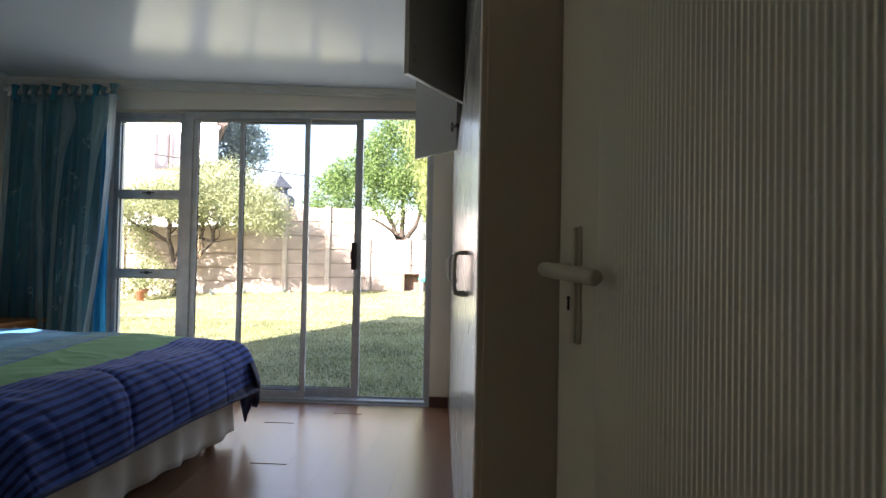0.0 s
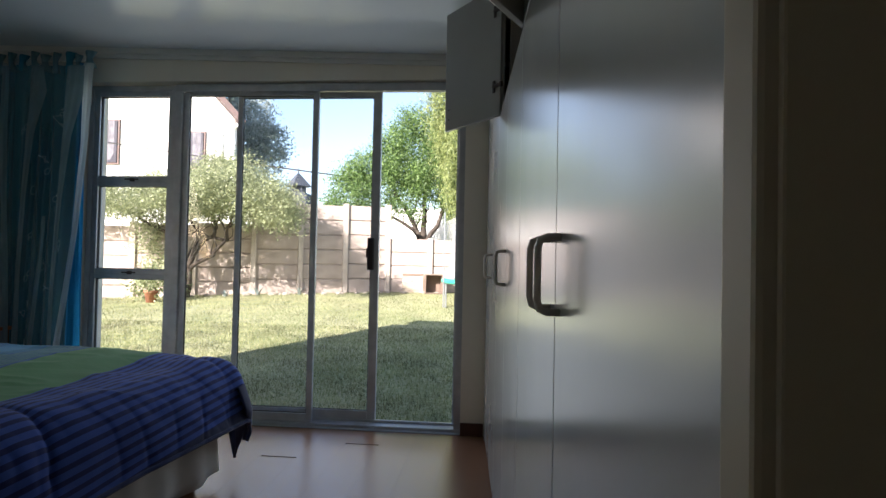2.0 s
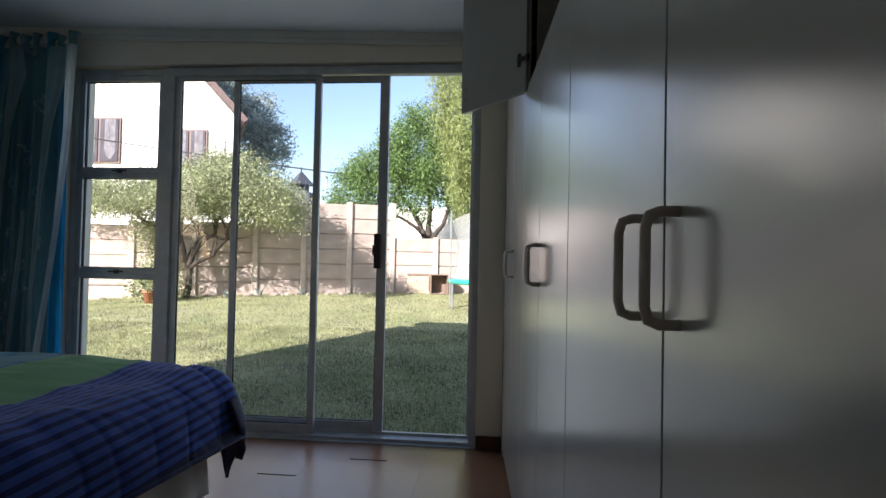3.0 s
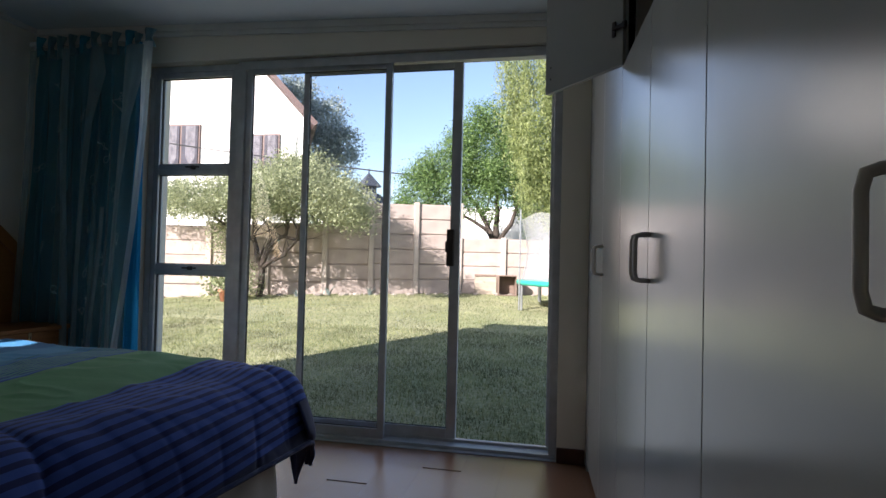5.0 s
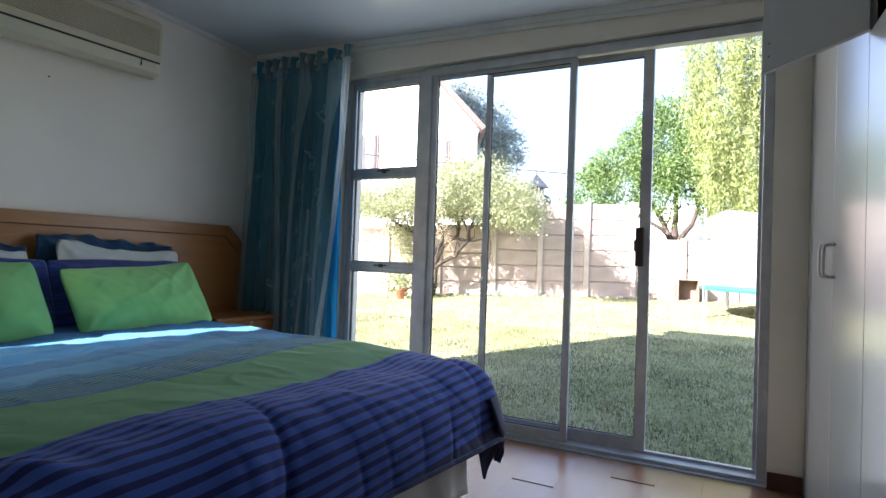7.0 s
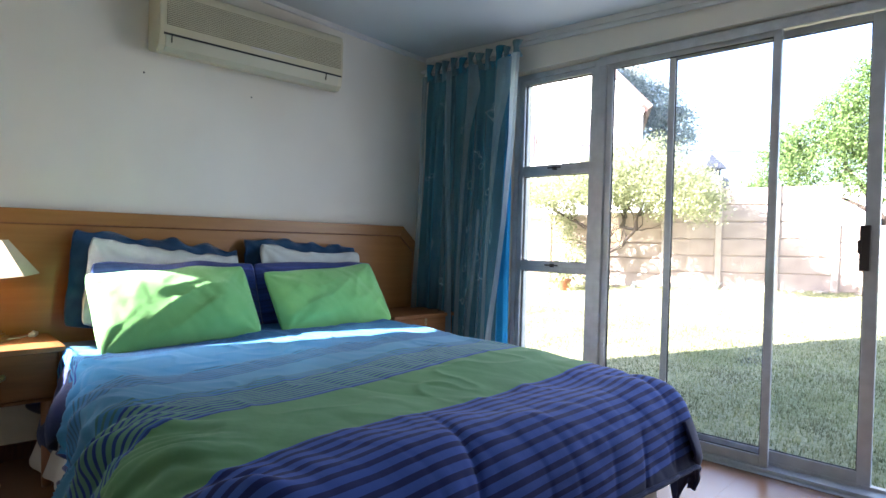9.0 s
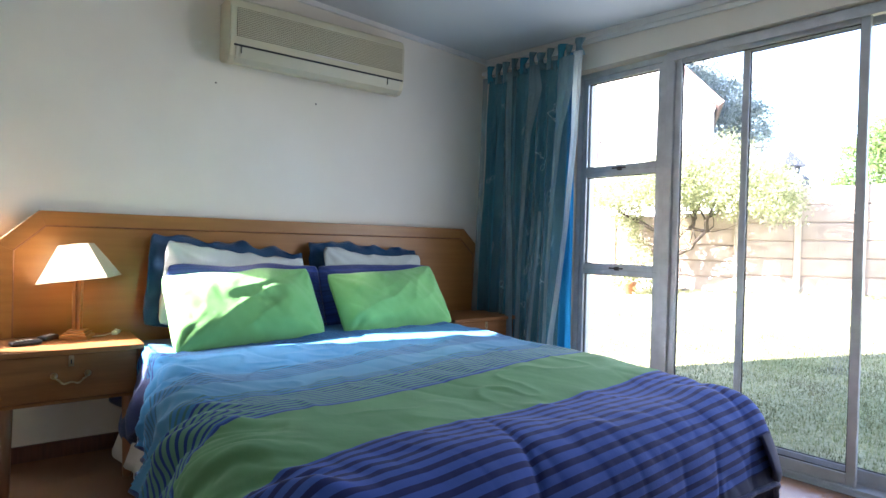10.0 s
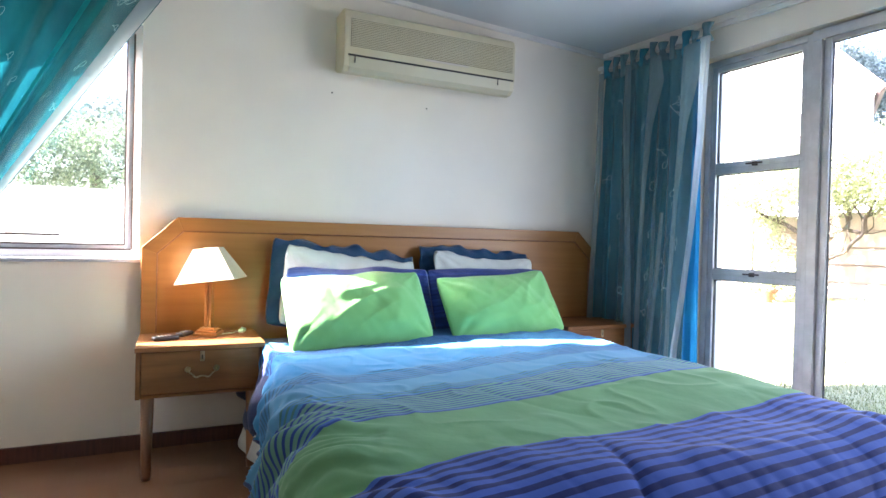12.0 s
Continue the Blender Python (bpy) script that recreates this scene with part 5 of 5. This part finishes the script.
# pale tree before the fence, with a crooked trunk and low limbs
tree("tree", "pale olive-leaved garden tree with crooked trunk beside the fence",
     [([(-5.73, 7.25, 0.12), (-5.67, 7.22, 0.61), (-5.66, 7.2, 0.80), (-5.79, 7.2, 1.11), (-5.86, 7.2, 1.36), (-5.81, 7.15, 1.61), (-5.95, 7.1, 2.0), (-6.3, 7.1, 2.35)], 0.075, 0.028),
      ([(-5.66, 7.2, 0.79), (-5.375, 7.15, 0.96), (-5.14, 7.1, 1.06), (-4.995, 7.1, 1.28), (-4.93, 7.1, 1.47), (-4.8, 7.1, 1.8), (-4.6, 7.1, 2.2)], 0.045, 0.018),
      ([(-5.67, 7.2, 0.80), (-5.585, 7.2, 1.11), (-5.39, 7.2, 1.34), (-5.19, 7.2, 1.43), (-5.18, 7.2, 1.62), (-5.07, 7.2, 1.87), (-5.0, 7.2, 2.4)], 0.055, 0.02),
      ([(-5.585, 7.2, 1.14), (-5.53, 7.25, 1.365), (-5.6, 7.3, 1.55), (-5.71, 7.3, 1.74), (-5.6, 7.3, 2.1)], 0.04, 0.018),
      ([(-5.19, 7.2, 1.42), (-4.95, 7.2, 1.375), (-4.9, 7.2, 1.6), (-4.5, 7.2, 1.9)], 0.032, 0.014),
      ([(-5.85, 7.2, 1.36), (-6.3, 7.15, 1.55), (-6.7, 7.1, 1.8), (-7.3, 7.0, 2.05)], 0.04, 0.016)],
     [(-6.1, 7.2, 2.25, 0.95, 0.8, 0.38), (-5.0, 7.2, 2.55, 0.85, 0.8, 0.42), (-5.5, 7.1, 2.2, 0.8, 0.7, 0.4), (-4.2, 7.2, 2.2, 0.62, 0.6, 0.42), (-3.8, 7.1, 1.95, 0.42, 0.45, 0.34), (-4.4, 7.1, 1.85, 0.45, 0.4, 0.22), (-7.3, 7.0, 2.1, 0.7, 0.6, 0.32), (-6.6, 7.0, 1.95, 0.5, 0.5, 0.25),
      (-5.6, 7.3, 1.95, 0.7, 0.5, 0.18), (-6.5, 7.2, 1.45, 0.26, 0.3, 0.42), (-6.3, 7.2, 0.95, 0.20, 0.25, 0.35), (-5.9, 7.1, 0.5, 0.20, 0.2, 0.38), (-8.1, 6.9, 2.15, 0.6, 0.6, 0.3), (-5.0, 7.1, 2.8, 0.35, 0.3, 0.2),
      (-5.45, 6.15, 2.10, 0.75, 0.6, 0.34), (-4.5, 6.15, 2.32, 0.65, 0.6, 0.36), (-3.75, 6.15, 2.05, 0.5, 0.5, 0.34), (-6.5, 6.0, 1.98, 0.6, 0.5, 0.28), (-3.45, 6.1, 1.85, 0.36, 0.4, 0.28), (-4.95, 6.6, 1.95, 0.5, 0.4, 0.18)],
     80000, 0.0245, 11, LEAF_PALE, crook=2.2, twigs=9, clump=70, loose=3.6)
# broad green tree behind the low part of the fence
tree("tree", "leafy mid-green tree growing behind the garden fence",
     [([(-1.55, 10.2, 0.3), (-1.5, 10.2, 1.4), (-1.7, 10.2, 1.9), (-2.2, 10.2, 2.7)], 0.10, 0.04), ([(-1.5, 10.2, 1.35), (-1.15, 10.2, 1.9), (-0.9, 10.2, 2.6)], 0.07, 0.03), ([(-1.5, 10.2, 1.5), (-1.45, 10.25, 2.2), (-1.5, 10.3, 3.2)], 0.08, 0.03), ([(-1.6, 10.2, 1.7), (-2.1, 10.1, 2.0), (-2.6, 10.1, 2.3)], 0.05, 0.02)],
     [(-2.5, 10.2, 2.9, 0.8, 0.8, 0.5), (-3.25, 10.0, 2.5, 0.55, 0.6, 0.42), (-3.0, 10.1, 3.1, 0.45, 0.5, 0.3), (-1.7, 10.3, 3.6, 0.8, 0.8, 0.55), (-1.3, 10.2, 2.75, 0.7, 0.7, 0.4), (-2.2, 10.3, 3.75, 0.5, 0.5, 0.42), (-0.7, 10.3, 3.2, 0.7, 0.8, 0.7), (-1.65, 10.3, 4.35, 0.42, 0.4, 0.36),
      (-2.9, 9.95, 2.05, 0.35, 0.35, 0.35), (-1.9, 10.0, 2.3, 0.45, 0.4, 0.25), (-1.0, 10.2, 4.0, 0.6, 0.6, 0.45), (-3.7, 10.0, 2.3, 0.25, 0.3, 0.25),
      (-3.3, 10.15, 3.0, 0.5, 0.5, 0.36), (-2.6, 10.2, 3.5, 0.5, 0.5, 0.36), (-1.9, 10.25, 4.2, 0.45, 0.45, 0.42), (-1.85, 10.1, 3.0, 0.6, 0.6, 0.4), (-1.2, 10.15, 3.4, 0.5, 0.5, 0.5), (-3.65, 9.6, 2.05, 0.2, 0.25, 0.32),
      (-0.75, 10.3, 2.45, 0.45, 0.5, 0.36), (-0.35, 10.3, 2.9, 0.5, 0.5, 0.5), (-0.9, 10.3, 3.7, 0.5, 0.5, 0.5), (-0.2, 10.3, 2.2, 0.4, 0.4, 0.3)],
     76000, 0.030, 12, LEAF_MID, crook=1.6, twigs=6, clump=80, loose=3.6)
# lime weeping tree on the right
tree("tree", "tall lime-green weeping tree with hanging fronds",
     [([(2.45, 8.75, 0.2), (2.4, 8.7, 1.8), (1.9, 8.5, 3.3), (1.0, 8.3, 4.6)], 0.2, 0.06), ([(2.0, 8.55, 3.0), (0.7, 8.2, 3.6), (-0.3, 8.1, 4.1)], 0.07, 0.02), ([(1.8, 8.5, 3.5), (0.5, 8.2, 4.5), (-0.4, 8.1, 4.9)], 0.06, 0.02)],
     [(-0.44, 8.12, 3.93, 0.71, 0.62, 0.80), (0.09, 8.12, 2.96, 0.67, 0.62, 0.89), (-0.48, 8.03, 2.87, 0.36, 0.45, 0.62), (0.36, 8.12, 2.42, 0.53, 0.53, 0.67),
      (0.54, 8.21, 4.20, 0.89, 0.71, 1.07), (-0.26, 8.12, 4.82, 0.71, 0.62, 0.53), (1.16, 8.21, 3.13, 0.89, 0.71, 1.16), (-0.04, 7.94, 2.11, 0.31, 0.31, 0.36),
      (-0.88, 8.12, 4.38, 0.25, 0.36, 0.36), (-0.80, 8.12, 3.58, 0.27, 0.36, 0.40), (-0.64, 8.03, 2.87, 0.30, 0.36, 0.45), (-0.37, 7.99, 2.33, 0.30, 0.36, 0.31),
      (-1.02, 8.12, 4.75, 0.30, 0.36, 0.30), (-0.98, 8.1, 3.95, 0.16, 0.25, 0.22), (-0.78, 8.05, 3.15, 0.14, 0.2, 0.24)],
     88000, 0.0155, 13, LEAF_LIME, droop=1.6, long=2.6, clump=130, loose=5.2)
# dark tree beyond the neighbour's house
tree("tree", "large dark blue-green tree beyond the neighbouring house",
     [([(-11.6, 23.0, 0.3), (-11.5, 23, 3.5), (-11.4, 23, 6.5)], 0.35, 0.12)],
     [(-12.6, 23, 8.9, 1.0, 1.0, 0.7), (-11.6, 23, 8.1, 0.9, 1.0, 0.7), (-11.2, 23, 7.0, 1.1, 1.1, 0.8), (-10.6, 23, 6.2, 0.9, 1.0, 0.7), (-11.4, 23, 5.6, 1.3, 1.2, 0.9), (-10.3, 23, 6.9, 0.5, 0.5, 0.4), (-12.6, 23, 7.4, 1.0, 1.0, 1.0), (-13.3, 23, 9.4, 0.5, 0.5, 0.4)],
     18000, 0.075, 14, LEAF_HAZED, clump=60, loose=3.0)
# trees over the white wall seen through the bedside window
tree("tree", "round green tree above the white boundary wall",
     [([(-10.6, -3.2, -0.1), (-10.6, -3.2, 1.4), (-10.8, -3.4, 2.2)], 0.12, 0.05)],
     [(-10.6, -3.1, 2.25, 0.9, 1.0, 0.55), (-10.8, -4.2, 2.1, 0.9, 0.9, 0.5), (-10.4, -2.2, 1.9, 0.6, 0.6, 0.4), (-10.9, -5.3, 2.3, 0.9, 0.9, 0.6)],
     52000, 0.024, 15, LEAF_HEDGE, clump=90, loose=4.0)
tree("tree", "dark spreading tree far behind the boundary wall",
     [([(-16.6, -3.6, -0.1), (-16.6, -3.6, 2.6), (-16.8, -3.9, 3.8)], 0.2, 0.07)],
     [(-16.6, -3.4, 4.0, 1.0, 1.2, 0.5), (-16.8, -4.6, 3.6, 0.9, 0.9, 0.5)],
     9000, 0.07, 16, LEAF_HAZED)
bw = thing("boundary_wall", "low white rendered boundary wall with thin grey posts", "garden wall")
part("wall", box((-8.2, -12.0, -0.2), (-8.0, 1.2, 1.53)), WHITE_RENDER, bw)
for k in range(8):
    part("pier", box((-8.0, -10.6 + 1.3 * k, -0.2), (-7.965, -10.54 + 1.3 * k, 1.53), 0.005), CONCRETE_POST, bw, "thin grey post in the boundary wall")
part("coping", box((-8.23, -12.0, 1.531), (-7.95, 1.2, 1.565), 0.008), WHITE_RENDER, bw)

# precast fence: posts with slotted panels, in three heights
FENCE = [Vector((-10.45, 6.74)), Vector((-4.72, 8.0)), Vector((-2.13, 9.10)), Vector((3.4, 10.3))]
fence = thing("fence", "precast concrete slab garden fence with slender posts", "fence")
PANEL = {}


def panel_mesh(w, h):
    key = (round(w, 3), round(h, 3))
    if key not in PANEL:
        me = bpy.data.meshes.new("panel")
        bm = box((0, -0.022, 0.008), (w, 0.02, h - 0.008), 0.010, segments=1)
        box((0, 0.0, -0.008), (w, 0.014, h + 0.008), bm=bm)
        bmesh.ops.recalc_face_normals(bm, faces=bm.faces)
        bm.to_mesh(me)
        bm.free()
        me.materials.append(CONCRETE)
        PANEL[key] = me
    return PANEL[key]


def fence_run(a, b, bays, rows, row_h, base):
    step = (b - a) / bays
    ang = math.atan2(step.y, step.x)
    for k in range(bays + 1):
        p = a + step * k
        z = base(p)
        o = part("post", box((-0.055, -0.07, -0.2), (0.055, 0.05, rows * row_h + 0.05), 0.012), CONCRETE_POST, fence)
        o.matrix_basis = pose(p.x, p.y, z, 0, 0, math.degrees(ang))
        if k < bays:
            for j in range(rows):
                q = new("panel", panel_mesh(step.length - 0.06, row_h))
                q.parent = fence
                q.matrix_basis = pose(p.x + 0.03 * math.cos(ang), p.y + 0.03 * math.sin(ang), z + j * row_h + 0.01, 0, random.uniform(-0.15, 0.15), math.degrees(ang))


fence_base = lambda p: ground_z(p.x, p.y) - 0.02
fence_run(FENCE[0], FENCE[1], 5, 5, 0.298, fence_base)
fence_run(FENCE[1], FENCE[2], 3, 6, 0.315, fence_base)
fence_run(FENCE[2], FENCE[3], 6, 4, 0.295, fence_base)
solid("neighbour_wall", box((-3.2, 13.0, -0.2), (6.0, 13.2, 2.55)), WHITE_RENDER, "white rendered wall behind the low fence", "garden wall")
edge = bmesh.new()
er = random.Random(8)
for k in range(46):
    t = k / 45 * 3
    i = min(2, int(t))
    p = FENCE[i].lerp(FENCE[i + 1], t - i) + Vector((0.06, -0.28 + er.uniform(-0.05, 0.05)))
    w = er.uniform(0.05, 0.13)
    bmesh.ops.create_icosphere(edge, subdivisions=1, radius=1.0, matrix=Matrix.LocRotScale((p.x + er.uniform(-0.1, 0.1), p.y, ground_z(p.x, p.y) + 0.01), Euler((0, 0, er.uniform(0, 3))), (w, w * 0.7, w * 0.4)))
tagged(solid("edging_stones", edge, STONE, "rough grey stones edging the flower bed", "stones"), kind="stuff")


def agave(x, y, s, seed):
    g = random.Random(seed)
    t = thing("garden_plant", "small spiky dark plant at the foot of the fence", "plant", pose(x, y, ground_z(x, y)), "plants along the fence")
    for k in range(9):
        a = k * 2.4 + g.uniform(-0.3, 0.3)
        h = s * g.uniform(0.7, 1.1)
        bm = sheet(lambda p, q, a=a, h=h: ((0.02 + 0.5 * h * q ** 1.4) * math.cos(a) + (p - 0.5) * 0.05 * (1 - q) * -math.sin(a), (0.02 + 0.5 * h * q ** 1.4) * math.sin(a) + (p - 0.5) * 0.05 * (1 - q) * math.cos(a), h * q * (1.1 - 0.35 * q)), 2, 5, 0.003)
        part("leaf", bm, LEAF_HAZED, t)


for x, dy, s, sd in ((-4.5, -0.35, 0.26, 1), (-3.75, -0.35, 0.24, 2), (-5.05, -0.4, 0.2, 3)):
    tt = (x - FENCE[1].x) / (FENCE[2].x - FENCE[1].x)
    agave(x, FENCE[1].y + tt * (FENCE[2].y - FENCE[1].y) + dy, s, sd)

pot = thing("flower_pot", "terracotta pot with a leafy plant on the lawn", "flower pot", pose(-5.9, 6.35, ground_z(-5.9, 6.35)))
part("pot", lathe([(0.075, 0.0), (0.11, 0.18), (0.125, 0.185), (0.125, 0.22), (0.105, 0.22), (0.10, 0.19)], steps=20), TERRACOTTA, pot, smooth=True)
c = new("foliage", crown_mesh([(0.05, 0.05, 0.42, 0.22, 0.2, 0.22), (-0.22, 0.2, 0.3, 0.25, 0.2, 0.25)], 900, 0.04, 31, LEAF_PALE))
c.parent = pot

# trampoline and boards in the far corner
TX, TY = 0.75, 7.1
tz = ground_z(TX, TY)
tramp = thing("trampoline", "round garden trampoline with green pad and safety net", "trampoline", pose(TX, TY, tz))
R_ = 1.45
ring = lambda r, z, n=40: [(r * math.cos(2 * math.pi * k / n), r * math.sin(2 * math.pi * k / n), z) for k in range(n + 1)]
part("pad", tube(ring(R_, 0.44), 0.045, steps=8), TRAMP_PAD, tramp, "green padded rim", smooth=True)
part("mat", lathe([(R_ - 0.05, 0.425), (R_ - 0.05, 0.435)], steps=40), BLACK, tramp, "black jumping mat")
for k in range(6):
    a = 2 * math.pi * k / 6 + 0.35
    x, y = R_ * math.cos(a), R_ * math.sin(a)
    dz = ground_z(TX + x, TY + y) - tz
    part("leg", tube([(x, y, dz - 0.01), (x, y, 0.44)], 0.02), STEEL, tramp, "galvanised tube leg")
    part("net_pole", tube([(1.03 * x, 1.03 * y, dz), (1.03 * x, 1.03 * y, 1.65)], 0.013), STEEL, tramp, "thin net pole")
part("net", sheet(lambda a, b: ((R_ - 0.10 * math.sin(math.pi * b) - 0.03) * math.cos(2 * math.pi * a), (R_ - 0.10 * math.sin(math.pi * b) - 0.03) * math.sin(2 * math.pi * a), 0.46 + 1.12 * b - 0.08 * abs(math.sin(3 * 2 * math.pi * a + 1.05)) * b), 60, 6), NET, tramp, "sagging grey safety net", smooth=True)
crate = thing("wooden_board", "pale weathered plywood board leaning by the fence", "board", pose(-1.545, 9.05, ground_z(-1.545, 9.05), -8, 0, 8))
part("board", box((-0.23, -0.01, 0.0), (0.23, 0.012, 0.42), 0.003), PLY, crate)
part("batten", box((-0.23, -0.03, 0.38), (0.23, -0.01, 0.42), 0.003), PLY_DARK, crate)
crate = thing("wooden_box", "open brown wooden box standing by the fence", "box", pose(-1.09, 8.98, ground_z(-1.09, 8.98), 0, 0, 12))
bx = box((-0.19, -0.15, 0.0), (0.19, 0.15, 0.02))
box((-0.19, -0.15, 0.02), (-0.17, 0.15, 0.40), bm=bx)
box((0.17, -0.15, 0.02), (0.19, 0.15, 0.40), bm=bx)
box((-0.17, 0.13, 0.02), (0.17, 0.15, 0.40), bm=bx)
box((-0.19, -0.15, 0.40), (0.19, 0.15, 0.418), bm=bx)
part("carcass", bx, PLY_DARK, crate)

# neighbour's house with gable, windows and bargeboard
house = thing("neighbour_house", "white rendered two-storey house with a steep gable", "house")
gw = prism([(-20.0, 0.0), (-9.0, 0.0), (-9.0, 6.0), (-11.55, 8.75), (-14.6, 11.9), (-20.0, 6.3)], 1, 16.0, 16.2)
part("wall", gw, WHITE_RENDER, house)
def receding(bm):
    for v in bm.verts:
        v.co.x -= 0.56 * max(0.0, v.co.y - 16.0)
    return bm


part("wall", receding(box((-9.2, 16.2, 0.0), (-9.0, 24.0, 5.9))), WHITE_RENDER, house)
rf = bmesh.new()
prism([(-8.55, 5.65), (-14.6, 12.05), (-14.6, 12.3), (-8.4, 5.75)], 1, 15.6, 24.0, rf)
part("roof", receding(rf), ROOF_TILE, house, "dark brown pitched roof with bargeboard")
part("gutter", receding(tube([(-8.75, 15.6, 5.62), (-8.75, 24.0, 5.62)], 0.07)), WHITE_RENDER, house)
for x0, x1, z0, z1 in ((-14.75, -13.3, 4.35, 5.85), (-11.2, -10.08, 4.2, 5.42)):
    w = part("window", box((x0 - 0.06, 15.93, z0 - 0.06), (x1 + 0.06, 15.998, z1 + 0.06)), WINDOW_BROWN, house, "brown-framed window with net curtains")
    mid = (x0 + x1) / 2
    for a, b in ((x0, mid - 0.05), (mid + 0.05, x1)):
        part("pane", box((a, 15.90, z0), (b, 15.932, z1)), PANE_DARK, w)
        part("net_curtain", sheet(lambda p, q, a=a, b=b, z0=z0, z1=z1: (a + (b - a) * (0.25 + 0.6 * p), 15.895 + 0.006 * math.sin(40 * p), z1 - (z1 - z0) * q * (0.75 + 0.2 * math.sin(3 * p))), 14, 4, 0.002), NET_WHITE, w, "white net curtain")
part("downpipe", box((-9.5, 15.9, 0.0), (-9.38, 15.998, 5.4), 0.02), WHITE_RENDER, house)

ch = thing("chimney", "dark chimney stack with a pointed metal cowl", "chimney", pose(-6.0, 14.2, 0))
ch.scale = (1.25, 1.25, 1.0)
part("stack", prism([(-0.30, 0.0), (0.30, 0.0), (0.32, 3.0), (0.22, 3.12), (-0.22, 3.12), (-0.34, 2.98)], 1, -0.28, 0.28, bevel=0.01), CHIMNEY, ch)
part("neck", box((-0.16, -0.16, 3.10), (0.16, 0.16, 3.32)), CHIMNEY, ch)
part("cowl", lathe([(0.33, 3.30), (0.34, 3.33), (0.06, 3.70), (0.02, 3.74), (0.012, 3.90)], steps=4), CHIMNEY, ch, "pointed metal cowl")
solid("outbuilding", box((-7.4, 13.6, 0.0), (-3.4, 17.0, 2.35)), WHITE_RENDER, "low white outbuilding behind the garden fence", "building")

wire = [(-26 + 1.9 * k, 13.0, 6.87 - 0.272 * k - 0.35 * math.sin(math.pi * k / 16)) for k in range(17)]
solid("power_cable", tube(wire, 0.02, steps=6), CABLE, "thin black overhead cable across the garden", "cable")
for end in (wire[0], wire[-1]):
    solid("utility_pole", tube([(end[0], end[1], -0.1), (end[0], end[1], end[2] + 0.2)], 0.09, steps=10), BARK, "wooden pole carrying the overhead cable", "pole")

# ---- floor boards ----
ROW = 0.1885
GAPS = {(-0.956, -0.60), (-0.579, -0.336), (-0.70, -1.322)}
planks_parent = bpy.data.objects["floor"]
PLANKS = {}


def plank(x0, x1, y0, y1):
    key = (round(x1 - x0, 3), round(y1 - y0, 3))
    if key not in PLANKS:
        me = bpy.data.meshes.new("plank")
        bm = box((0, 0, -0.012), (x1 - x0, y1 - y0, 0.0), 0.00025, segments=1)
        bmesh.ops.recalc_face_normals(bm, faces=bm.faces)
        bm.to_mesh(me)
        bm.free()
        me.materials.append(LAMINATE)
        PLANKS[key] = me
    o = new("plank", PLANKS[key])
    o.parent = planks_parent
    o.location = (x0, y0, 0)


pr = random.Random(21)
for k in range(-13, 11):
    x0 = -0.956 + ROW * k
    x1 = x0 + ROW - 0.0001
    special = [(gy, 0.014) for gx, gy in GAPS if abs(gx - x0) < 0.07]
    cuts = [(-4.05, 0)] + special
    y = special[0][0] - 1.28 if special else -0.4 - pr.uniform(0, 1.1)
    while y > -4.0:
        cuts.append((y, 0.0002))
        y -= 1.28
    cuts.append((-0.079, 0))
    cuts.sort()
    for (a, ga), (b, gb) in zip(cuts, cuts[1:]):
        plank(x0, x1, a + ga / 2, b - gb / 2)
